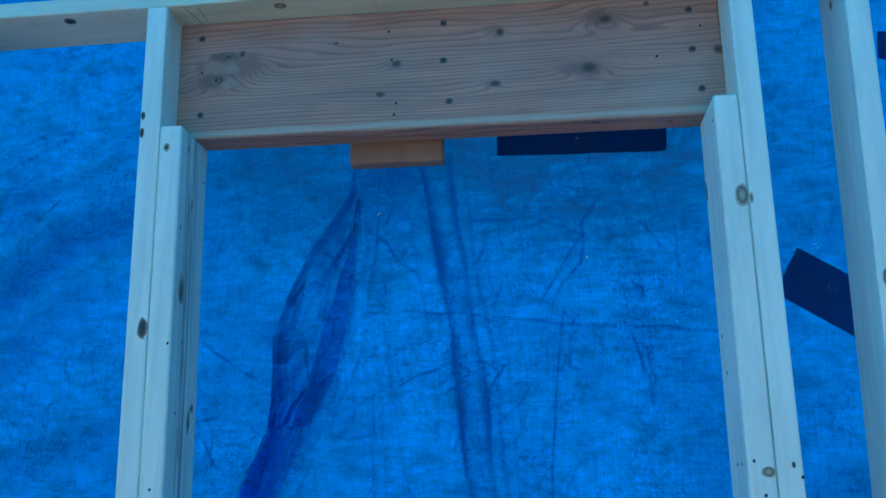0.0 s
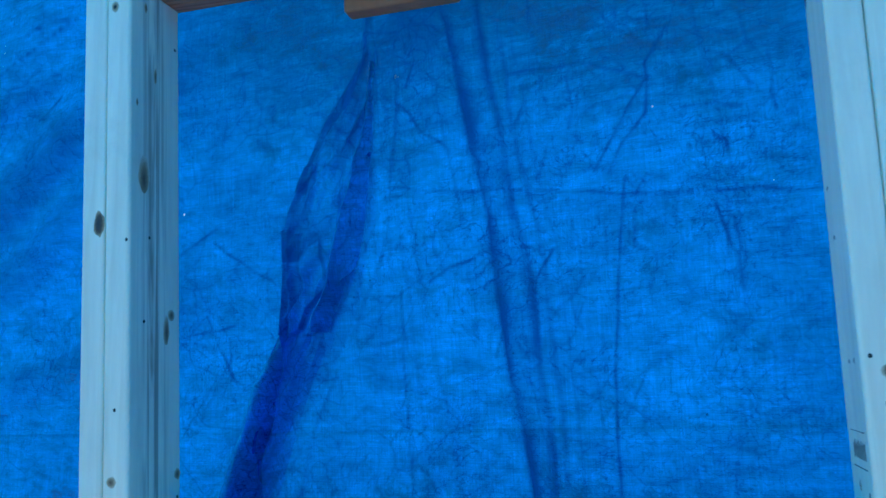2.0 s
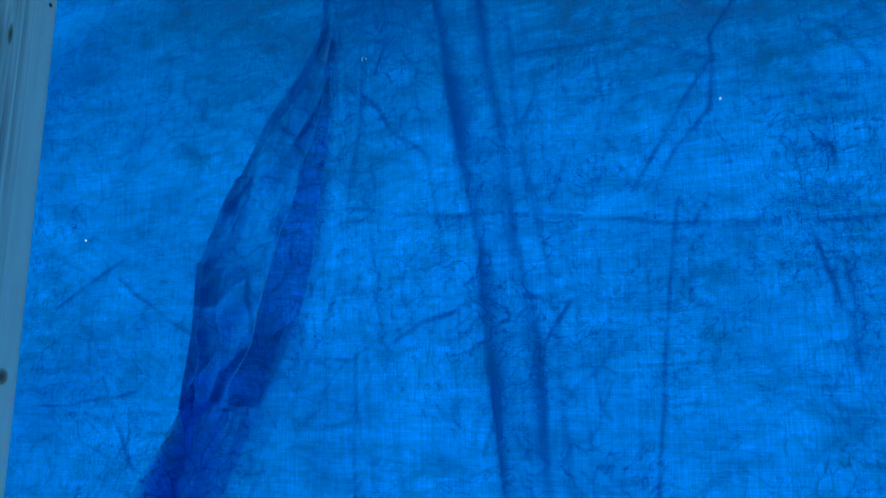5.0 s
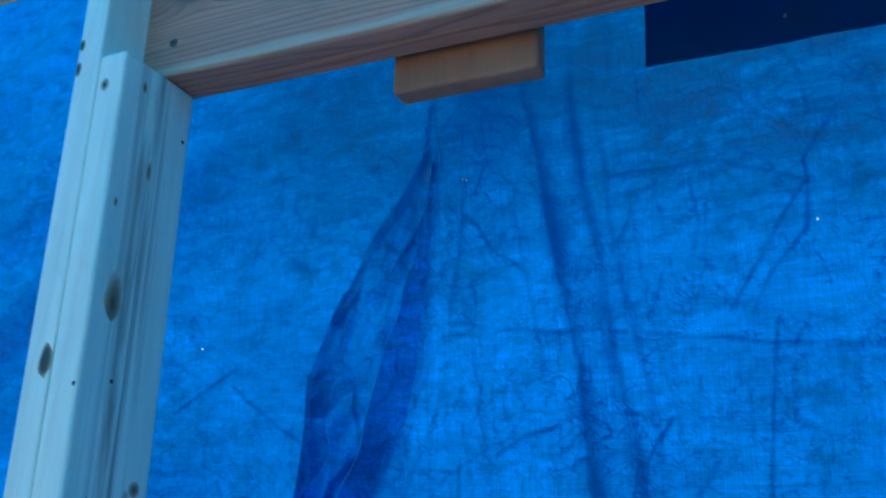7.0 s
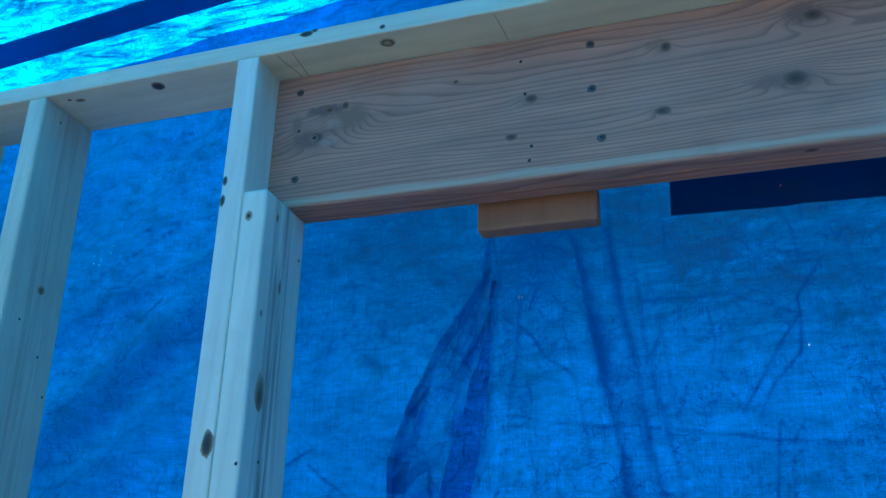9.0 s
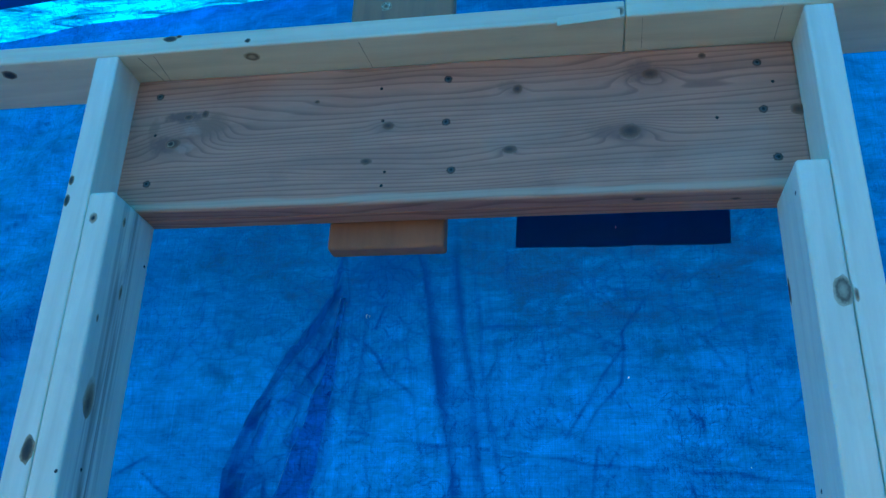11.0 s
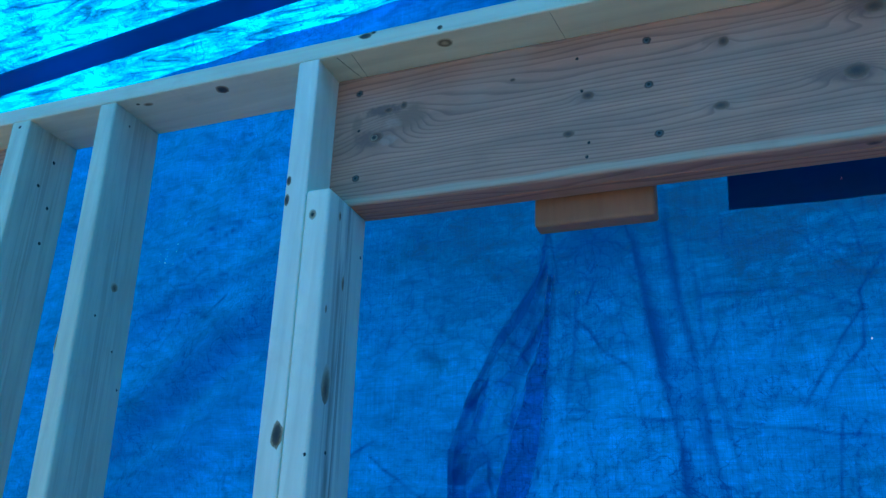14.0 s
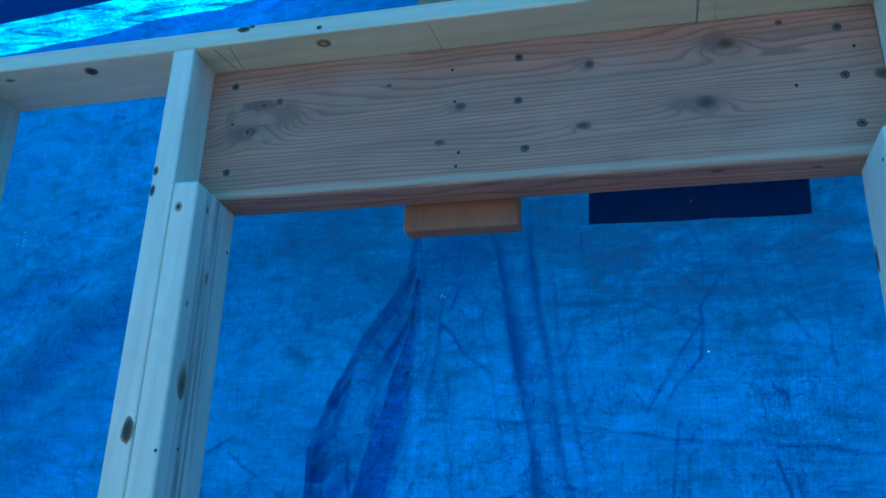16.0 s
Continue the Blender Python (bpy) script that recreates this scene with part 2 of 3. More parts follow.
    height = n.math("ADD", n.math("MULTIPLY", weave, 0.35), n.math("ADD", n.math("MULTIPLY", n.math("ADD", lines, scrawl), -0.5), n.math("ADD", n.math("MULTIPLY", blotch, 0.9), n.math("MULTIPLY", fibre, 0.7))))
    bump = n.add("Bump", Strength=0.5, Distance=0.004, Height=height).outputs[0]
    p = n.add("BsdfPrincipled", Base_Color=face, Roughness=n.math("ADD", 0.3, n.math("MULTIPLY", blotch, 0.25)), Normal=bump)
    t = n.add("BsdfTranslucent", Color=through_col, Normal=bump)
    m = n.add("MixShader", Fac=share)
    n.tree.links.new(p.outputs[0], m.inputs[1])
    n.tree.links.new(t.outputs[0], m.inputs[2])
    hole = n.ramp(n.add("TexVoronoi", Vector=co, Scale=5.5).outputs["Distance"], (0.012, 1.0), (0.016, 0.0))
    hole = n.math("MULTIPLY", hole, n.ramp(n.noise(co, 260.0), (0.47, 0.0), (0.5, 1.0)))
    m2 = n.add("MixShader", Fac=hole)
    n.tree.links.new(m.outputs[0], m2.inputs[1])
    n.tree.links.new(n.add("BsdfTransparent").outputs[0], m2.inputs[2])
    return n.end(m2.outputs[0])


SPRUCE_UP = wood("spruce_upright", "z", (0.80, 0.74, 0.60), (0.60, 0.50, 0.34), 34.0, 0.22, fibre=0.16, mottle=(0.86, 1.06), soiled=0.25)
SPRUCE_STREAKED = wood("spruce_streaked", "z", (0.78, 0.72, 0.58), (0.58, 0.48, 0.33), 34.0, 0.22, fibre=0.18, mottle=(0.86, 1.06), streak=(-0.005, 0.034, 0.75), soiled=0.25)
# Darker copy of spruce_upright: shade on the left studs put into the colour.
SPRUCE_SHADED = wood("spruce_shaded", "z", (0.66, 0.63, 0.47), (0.44, 0.40, 0.27), 30.0, 0.25, fibre=0.22, mottle=(0.78, 1.06), streak=(0.0, 0.05, 0.3), soiled=0.4)
SPRUCE_FLAT = wood("spruce_flat", "x", (0.76, 0.67, 0.49), (0.54, 0.40, 0.23), 38.0, 0.25, fibre=0.2, mottle=(0.84, 1.06))
FIR = wood("fir_header", "x", (0.60, 0.245, 0.140), (0.23, 0.070, 0.038), 135.0, 0.78,
           knots=((-0.50, 0.140, 0.030), (-0.452, 0.165, 0.026), (0.317, 0.118, 0.022), (0.357, 0.228, 0.022), (0.126, 0.214, 0.010), (-0.106, 0.153, 0.011), (0.112, 0.093, 0.009)),
           pith=(0.33, 0.20), sap=0.019, fibre=0.32, mottle=(0.74, 1.18),
           burls=((-0.490, 0.196, 0.048, 0.014, (0.13, 0.050, 0.032), 0.85), (-0.432, 0.176, 0.036, 0.030, (0.25, 0.10, 0.048), 0.85), (-0.470, 0.165, 0.020, 0.014, (0.58, 0.36, 0.27), 0.3),
                  (-0.520, 0.138, 0.034, 0.022, (0.18, 0.068, 0.040), 0.85), (-0.478, 0.130, 0.022, 0.012, (0.55, 0.34, 0.26), 0.3), (-0.545, 0.170, 0.012, 0.030, (0.22, 0.09, 0.05), 0.6),
                  (0.300, 0.120, 0.060, 0.016, (0.20, 0.075, 0.045), 0.7), (0.345, 0.240, 0.034, 0.026, (0.17, 0.065, 0.040), 0.7), (0.118, 0.225, 0.026, 0.012, (0.22, 0.09, 0.05), 0.5)))
FIR_UP = wood("fir_upright", "z", (0.37, 0.145, 0.065), (0.24, 0.09, 0.042), 30.0, 0.3, fibre=0.3, mottle=(0.8, 1.1))
KNOT = knot_material("knot", (0.12, 0.06, 0.03), (0.34, 0.22, 0.12), (0.55, 0.46, 0.33))
KNOT_FIR = knot_material("fir_knot", (0.07, 0.03, 0.018), (0.17, 0.07, 0.035), (0.27, 0.125, 0.07))
RINGED = knot_material("ringed_knot", (0.42, 0.32, 0.21), (0.12, 0.075, 0.045), (0.52, 0.42, 0.28))
KNOT_DARK = knot_material("dark_knot", (0.02, 0.012, 0.008), (0.07, 0.035, 0.018), (0.36, 0.25, 0.14))
STEEL = plain("grey_steel", (0.075, 0.075, 0.075), 0.5, 0.3)
BRUISE = plain("bruised_wood", (0.10, 0.05, 0.035), 0.7)
DARK = plain("dark_recess", (0.012, 0.011, 0.01), 0.7)
PENCIL = plain("pencil", (0.05, 0.05, 0.05), 0.6)
INK = plain("stamp_ink", (0.04, 0.045, 0.05), 0.7)
TAPE = tape_material()
FOLD_RIM = plain("pale_fold_rim", (0.10, 0.34, 0.62), 0.5, 0.0, 0.5, 60.0)
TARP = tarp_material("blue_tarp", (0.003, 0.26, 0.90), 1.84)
LAP = tarp_material("thin_fold", (0.003, 0.72, 0.98), 9.0, 0.88)
# Greener copy of blue_tarp; its colour carries the cyan of the light inside.
TARP_CYAN = tarp_material("cyan_light_tarp", (0.004, 0.37, 0.86), 9.0)
# Cloth of the unseen end panel, its colour set to light the framing's front.
TARP_END_LIGHT = tarp_material("end_light_tarp", (0.012, 0.38, 0.84), 9.0, 0.76)
FLOOR = wood("floor_board", "x", (0.36, 0.25, 0.15), (0.22, 0.14, 0.08), 40.0, 0.5)
SOIL = plain("dry_soil", (0.32, 0.25, 0.17), 0.9, 0.0, 0.4, 6.0, 0.6)


# ---- builders ----
def mesh_from(bm, name, mat, smooth=False):
    me = bpy.data.meshes.new(name)
    bm.to_mesh(me)
    bm.free()
    me.materials.append(mat)
    if smooth:
        me.polygons.foreach_set("use_smooth", [True] * len(me.polygons))
    return me


def part(name, bm, mat, parent, label="", at=(0, 0, 0), turn=(0, 0, 0)):
    ob = new(name, mesh_from(bm, name, mat))
    ob.parent = parent
    ob.location, ob.rotation_euler = at, [radians(a) for a in turn]
    return tagged(ob, label)


def box(size, bevel=0.0035, lean=0.0, middle=True, seg=3):
    """A bevelled board that stands on z = 0; lean shifts x per metre of height."""
    bm = bmesh.new()
    bmesh.ops.create_cube(bm, size=1.0)
    for v in bm.verts:
        v.co = Vector((v.co.x * size[0], v.co.y * size[1], (v.co.z + 0.5) * size[2]))
    if bevel:
        bmesh.ops.bevel(bm, geom=list(bm.edges), offset=bevel, segments=seg, profile=0.5, affect="EDGES")
    for v in bm.verts:
        v.co.x += lean * v.co.z
    return bm


def board(name, x0, x1, y0, y1, z0, z1, mat, label, category, lean=0.0, bevel=0.0035, group=""):
    """A board between the given faces; x0 and x1 hold at its foot."""
    ob = new(name, mesh_from(box((x1 - x0, y1 - y0, z1 - z0), bevel, lean), name, mat))
    ob.location = ((x0 + x1) / 2, (y0 + y1) / 2, z0)
    return tagged(ob, label, category, group)


def disc(w, h, dome, n=14, wobble=0.12, seed=1):
    """A low, uneven oval that faces -y."""
    rng = random.Random(seed)
    bm = bmesh.new()
    top = bm.verts.new((0, -dome, 0))
    rim, inner = [], []
    for i in range(n):
        a = 2 * math.pi * i / n
        k = 1 + rng.uniform(-wobble, wobble)
        rim.append(bm.verts.new((w / 2 * k * math.cos(a), 0, h / 2 * k * math.sin(a))))
        inner.append(bm.verts.new((w / 2 * 0.6 * k * math.cos(a), -dome * 0.85, h / 2 * 0.6 * k * math.sin(a))))
    for i in range(n):
        j = (i + 1) % n
        bm.faces.new((rim[i], rim[j], inner[j], inner[i]))
        bm.faces.new((inner[i], inner[j], top))
    bmesh.ops.recalc_face_normals(bm, faces=bm.faces)
    return bm


FACING = {"-y": (0, 0, 0), "x": (0, 0, 90), "-x": (0, 0, -90), "-z": (90, 0, 0)}
count = [0]


def knot(ob, place, w, h, facing="-y", mat=None, dome=0.0008):
    count[0] += 1
    at = Vector(place) - ob.location
    return part("knot", disc(w, h, dome, seed=count[0]), mat or KNOT, ob, "", at, FACING[facing])


def nail(ob, place, facing="-y", d=0.006):
    count[0] += 1
    at = Vector(place) - ob.location
    return part("nail", disc(d, d * 1.1, 0.0007, 8, 0.1, count[0]), DARK, ob, "", at, FACING[facing])


def screw(ob, place, d=0.014):
    """A countersunk screw: a steel head with a dark drive, in a bruised recess."""
    at = Vector(place) - ob.location
    head = part("screw", disc(d * 0.8, d * 0.8, 0.0014, 14, 0.04), STEEL, ob, "grey steel screw head", at)
    count[0] += 1
    part("recess", disc(d * 1.15, d * 1.1, 0.0005, 14, 0.12, count[0]), BRUISE, head)
    part("drive", disc(d * 0.42, d * 0.42, 0.0005, 8, 0.15, count[0]), DARK, head, "", (0, -0.0012, 0))
    return head


def mark(ob, a, b, facing="-y", width=0.0014, mat=None):
    """A thin drawn line from a to b on a face."""
    a, b = Vector(a), Vector(b)
    d = b - a
    bm = bmesh.new()
    bmesh.ops.create_cube(bm, size=1.0)
    q = d.to_track_quat("X", "Z" if facing == "-y" else "Y")
    m = Matrix.LocRotScale((a + b) / 2 - ob.location, q, (d.length, width, width))
    for v in bm.verts:
        v.co = m @ Vector((v.co.x, v.co.y, v.co.z * 0.3))
    return part("pencil_mark", bm, mat or PENCIL, ob)


# ---- the framed wall ----
FRONT, BACK, FACE, PLY = 0.0, 0.142, 0.084, 0.1215
UNDER, TOP, SILL = 2.39, 2.428, 1.20
HEAD = 2.104

# floor and ground
floor = tagged(new("floor", mesh_from(box((9.0, 6.5, 0.04), 0.002), "floor", FLOOR)), "bare wooden floor deck", "floor", kind="structure")
floor.location = (0, -2.6, -0.04)
bm = bmesh.new()
bmesh.ops.create_grid(bm, x_segments=60, y_segments=60, size=1500)
for v in bm.verts:
    v.co.z = -0.06
tagged(new("ground", mesh_from(bm, "ground", SOIL)), "dry bare soil", "ground", kind="structure")
board("bottom_plate", -2.5, 2.1, FRONT, BACK, 0.0, 0.038, SPRUCE_FLAT, "pale spruce bottom plate on the floor deck", "plate")

# top plate: two boards that meet over the header
plate = board("top_plate", -2.5, 0.3035, FRONT, BACK, UNDER, TOP, SPRUCE_FLAT, "pale spruce top plate with a chipped corner", "plate")
plate_b = board("top_plate", 0.3045, 2.1, FRONT - 0.002, BACK, UNDER + 0.001, TOP + 0.001, SPRUCE_FLAT, "pale spruce top plate butted against the next", "plate")
knot(plate, (-0.514, FRONT, 2.420), 0.030, 0.014, "-y", KNOT_DARK)
knot(plate, (-0.498, FRONT, 2.424), 0.012, 0.008, "-y", KNOT_DARK)
knot(plate, (-0.362, FRONT, 2.403), 0.012, 0.010, "-y", KNOT_DARK)
knot(plate, (-0.362, 0.029, UNDER), 0.032, 0.028, "-z", RINGED)
knot(plate, (-0.856, 0.032, UNDER), 0.030, 0.026, "-z", KNOT_DARK)
knot(plate, (-1.044, 0.030, UNDER), 0.026, 0.014, "-z", KNOT)
knot(plate, (-1.066, 0.024, UNDER), 0.010, 0.008, "-z", KNOT_DARK)
for xa, xb in ((-0.577, -0.560), (-0.158, -0.150), (-0.545, -0.548)):
    mark(plate, (xa, 0.008, UNDER), (xb, 0.086, UNDER), "-z")
for xa, xb in ((0.332, 0.334), (0.555, 0.556)):
    mark(plate_b, (xa, 0.004, UNDER + 0.001), (xb, 0.086, UNDER + 0.001), "-z")
bm = box((0.105, 0.004, 0.018), 0.0015)
for v in bm.verts:
    v.co.z -= max(0.0, -v.co.x) * 0.16
part("splinter", bm, SPRUCE_FLAT, plate, "torn pale splinter", Vector((0.243, -0.0018, 2.389)) - plate.location)
part("chip", box((0.014, 0.003, 0.022), 0.001), KNOT, plate, "raw brown break", Vector((0.296, -0.0015, 2.3915)) - plate.location)

# header
SKEW = 0.009
def face(x):
    return FACE + SKEW * (x + 0.013)
def skewed(ob):
    for v in ob.data.vertices:
        v.co.y += SKEW * v.co.x
    return ob
header = skewed(board("header", -0.612, 0.586, FACE, PLY, HEAD, UNDER, FIR, "reddish fir header ply screwed below the top plate", "beam", bevel=0.006, group="header plies"))
skewed(board("header", -0.612, 0.586, PLY + 0.001, 0.158, HEAD + 0.0015, UNDER, FIR, "second fir ply behind the screwed header", "beam", bevel=0.004, group="header plies"))
for x, z in ((-0.56, 2.350), (-0.551, 2.161), (-0.007, 2.351), (-0.008, 2.260), (0.004, 2.163), (0.523, 2.347), (0.523, 2.253), (0.535, 2.161)):
    screw(header, (x, face(x), z))
for x, z in ((-0.554, 2.264), (-0.129, 2.339), (-0.112, 2.165), (-0.116, 2.138), (0.448, 2.241), (-0.122, 2.270), (0.544, 2.307)):
    nail(header, (x, face(x), z))
for x, z, w, h in ((-0.517, 2.244, 0.026, 0.020), (-0.494, 2.300, 0.016, 0.010), (-0.462, 2.305, 0.012, 0.014), (-0.112, 2.259, 0.020, 0.014),
                   (-0.147, 2.188, 0.018, 0.012), (0.117, 2.321, 0.016, 0.018), (0.104, 2.198, 0.022, 0.014), (0.306, 2.224, 0.034, 0.024),
                   (0.347, 2.337, 0.030, 0.020), (0.435, 2.368, 0.012, 0.010), (0.578, 2.250, 0.022, 0.018), (-0.248, 2.318, 0.009, 0.006)):
    knot(header, (x, face(x), z), w * 1.25, h * 1.25, "-y", KNOT_FIR)
knot(header, (-0.519, face(-0.519) - 0.0006, 2.243), 0.014, 0.012, "-y", KNOT_DARK)
knot(header, (0.314, 0.106, HEAD), 0.024, 0.012, "-z", KNOT_FIR)
knot(header, (0.468, 0.118, HEAD), 0.018, 0.008, "-z", KNOT_FIR)
header_b = board("header", -2.5, -1.399, FACE, BACK, HEAD, UNDER, FIR, "reddish fir header of the next opening", "beam")

# studs beside the opening
LEAN_L, LEAN_R = -0.026, 0.008
def left(z):
    return -0.603 + LEAN_L * (z - HEAD)
king_l = board("king_stud", left(0.038) - 0.0455, left(0.038) - 0.0005, FRONT, BACK, 0.038, UNDER, SPRUCE_UP, "pale spruce king stud with a loose dark knot", "stud", LEAN_L)
jack_l = board("jack_stud", left(0.038) + 0.0005, left(0.038) + 0.0485, FRONT - 0.001, BACK, 0.038, HEAD, SPRUCE_STREAKED, "pale spruce jack stud under the header, streaked grey", "stud", LEAN_L, 0.0055)
def right(z):
    return 0.583 + LEAN_R * (z - HEAD)
king_r = board("king_stud", right(0.038) + 0.0005, right(0.038) + 0.0455, FRONT, BACK, 0.038, UNDER, SPRUCE_UP, "pale spruce king stud nailed to a jack stud", "stud", LEAN_R)
jack_r = board("jack_stud", right(0.038) - 0.0485, right(0.038) - 0.0005, FRONT - 0.001, BACK, 0.038, HEAD, SPRUCE_UP, "pale spruce jack stud under the header, with a grade stamp", "stud", LEAN_R, 0.0055)
sill = board("window_sill_plate", left(SILL) + 0.0495, right(SILL) - 0.0495, FRONT, BACK, SILL - 0.038, SILL, SPRUCE_FLAT, "pale spruce sill plate between the jack studs", "plate")

knot(king_l, (-0.643, FRONT, 2.130), 0.010, 0.020, "-y", KNOT_DARK)
knot(king_l, (-0.642, FRONT, 2.091), 0.011, 0.024, "-y", KNOT_DARK)
knot(king_l, (-0.603, FRONT, 1.671), 0.022, 0.044, "-y", KNOT_DARK, 0.0012)
knot(king_l, (-0.606, FRONT, 1.668), 0.012, 0.022, "-y", KNOT)
knot(jack_l, (-0.584, FRONT - 0.001, 2.054), 0.016, 0.022)
nail(jack_l, (-0.584, FRONT - 0.0016, 2.054), d=0.007)
for x, z in ((-0.548, 1.640), (-0.561, 1.364)):
    nail(jack_l, (x, FRONT - 0.001, z))
knot(jack_l, (-0.563, FRONT - 0.001, 1.252), 0.018, 0.018)
for y, z, w, h in ((0.037, 1.752, 0.034, 0.085), (0.041, 2.065, 0.010, 0.022), (0.069, 1.946, 0.009, 0.034), (0.018, 1.883, 0.007, 0.016),
                   (0.115, 1.522, 0.022, 0.022), (0.100, 1.490, 0.018, 0.060), (0.131, 1.251, 0.018, 0.020)):
    knot(jack_l, (left(z) + 0.0485, y, z), w, h, "x", KNOT)
for y, z in ((0.128, 2.020), (0.053, 1.651), (0.039, 1.507), (0.131, 1.214)):
    nail(jack_l, (left(z) + 0.0485, y, z), "x")
knot(jack_r, (right(1.894) - 0.012, FRONT - 0.001, 1.894), 0.027, 0.046, "-y", RINGED)
knot(king_r, (right(1.894) + 0.005, FRONT, 1.888), 0.007, 0.022)
knot(jack_r, (right(1.386) - 0.013, FRONT - 0.001, 1.386), 0.025, 0.020, "-y", RINGED)
knot(king_r, (0.607, FRONT, 1.398), 0.007, 0.012, "-y", KNOT_DARK)
nail(king_r, (0.620, FRONT, 1.377))
nail(jack_r, (0.541, FRONT - 0.001, 1.405)), nail(jack_r, (0.555, FRONT - 0.001, 1.347))
knot(jack_r, (right(1.945) - 0.0485, 0.130, 1.945), 0.014, 0.050, "-x", KNOT_DARK)
for y, z in ((0.022, 2.059), (0.106, 1.642), (0.091, 1.569), (0.073, 1.400), (0.040, 1.400), (0.023, 1.234)):
    nail(jack_r, (right(z) - 0.0485, y, z), "-x", 0.007)
knot(jack_r, (right(1.24) - 0.0485, 0.080, 1.240), 0.012, 0.018, "-x")
# the grade stamp: a frame with bars
for y0, y1, z in ((0.018, 0.108, 1.310), (0.018, 0.108, 1.264)):
    mark(jack_r, (right(z) - 0.0485, y0, z), (right(z) - 0.0485, y1, z), "-y", 0.0022, INK)
for k in range(12):
    y, z = 0.024 + 0.007 * k, 1.287
    mark(jack_r, (right(z) - 0.0485, y, z - 0.012), (right(z) - 0.0485, y, z + 0.012 - 0.003 * (k % 3)), "-y", 0.0026, INK)
knot(sill, (0.266, FRONT, 1.190), 0.026, 0.014)

# studs of the bays beside it
stud_a = board("stud", -1.148 + 0.06 * 2.352, -1.104 + 0.06 * 2.352, FRONT, BACK, 0.038, UNDER, SPRUCE_SHADED, "spruce stud with a bark edge, greyed to stand for shade", "stud", -0.06, 0.005)
stud_b = board("stud", -1.398 + 0.04 * 2.352, -1.345 + 0.04 * 2.352, FRONT, BACK, 0.038, UNDER, SPRUCE_SHADED, "spruce stud with a row of nails, greyed to stand for shade", "stud", -0.04)
stud_c = board("stud", 0.811 - 0.03 * 2.352, 0.857 - 0.03 * 2.352, FRONT, BACK, 0.038, UNDER, SPRUCE_UP, "pale spruce stud with an oval knot", "stud", 0.03)
def side_a(z):
    return -1.104 + 0.06 * (UNDER - z)
def side_b(z):
    return -1.345 + 0.04 * (UNDER - z)
knot(stud_a, (side_a(1.993), 0.080, 1.993), 0.022, 0.026, "x")
for y, z in ((0.043, 1.922), (0.101, 1.865), (0.130, 1.795), (0.049, 2.356)):
    nail(stud_a, (side_a(z), y, z), "x", 0.005)
knot(stud_a, (side_a(1.86) - 0.043, FRONT + 0.002, 1.86), 0.008, 0.050, "-y")
for y, z in ((0.085, 2.324), (0.058, 2.252), (0.094, 2.212), (0.094, 2.126)):
    nail(stud_b, (side_b(z), y, z), "x", 0.008)
nail(stud_b, (-1.372, FRONT, 2.375), "-y", 0.008)
knot(stud_c, (0.809, FRONT, 1.724), 0.018, 0.040, "-y", RINGED)
knot(stud_c, (0.805, 0.066, 2.322), 0.016, 0.028, "-x")
nail(stud_c, (0.808, 0.12, 2.126), "-x")

for ob in (king_l, king_r, jack_l, jack_r):
    tagged(ob, group="studs beside the opening")
for ob in (stud_a, stud_b, stud_c):
    tagged(ob, group="studs of the side bays")

# upright board behind the header, that carries the tarp
upright = board("upright_board", -0.236, -0.021, 0.186, 0.225, 2.069, 2.80, FIR_UP, "sawn fir board upright behind the header", "board", bevel=0.006)
knot(upright, (-0.162, 0.186, 2.620), 0.024, 0.024, "-y", KNOT_DARK)
knot(upright, (-0.162, 0.1855, 2.620), 0.017, 0.017, "-y", KNOT)


# ---- tarp ----
EAVE = 2.83
def hang(x, z):
    return 0.395 - 0.085 * x - 0.06 * (z - 1.7)

def bend_line(pts):
    pts = sorted((z, x) for x, z in pts)
    return [p[0] for p in pts], [p[1] for p in pts]

FOLD_ROOT = bend_line([(-0.56, 0.9), (-0.514, 1.165), (-0.440, 1.379), (-0.390, 1.480), (-0.335, 1.594), (-0.307, 1.660), (-0.294, 1.710), (-0.281, 1.778), (-0.268, 1.882), (-0.260, 1.971), (-0.252, 2.054), (-0.262, 2.137), (-0.27, 2.4), (-0.27, 2.9)])
FOLD_INNER = bend_line([(-0.58, 1.165), (-0.455, 1.379), (-0.415, 1.472), (-0.402, 1.529), (-0.372, 1.596), (-0.357, 1.663), (-0.339, 1.731), (-0.321, 1.781), (-0.307, 1.851), (-0.287, 1.893), (-0.273, 1.973), (-0.266, 2.056)])
FOLD_EDGE = bend_line([(-0.66, 0.9), (-0.578, 1.18), (-0.497, 1.399), (-0.469, 1.454), (-0.451, 1.492), (-0.448, 1.556), (-0.452, 1.641), (-0.456, 1.711), (-0.434, 1.797), (-0.418, 1.842), (-0.396, 1.886), (-0.372, 1.939), (-0.331, 2), (-0.29, 2.056), (-0.272, 2.137), (-0.274, 2.4), (-0.27, 2.9)])
PLEAT_B = bend_line([(0.05, 0.9), (0.030, 1.175), (0.005, 1.338), (-0.006, 1.392), (-0.015, 1.521), (-0.025, 1.626), (-0.030, 1.711), (-0.056, 1.834), (-0.076, 1.963), (-0.090, 2.098), (-0.105, 2.137), (-0.12, 2.4), (-0.14, 2.9)])
PLEAT_C = bend_line([(0.07, 0.9), (0.064, 1.338), (0.058, 1.394), (0.050, 1.52), (0.042, 1.63), (0.021, 1.746), (-0.004, 1.91), (-0.022, 2.084), (-0.035, 2.4), (-0.04, 2.9)])
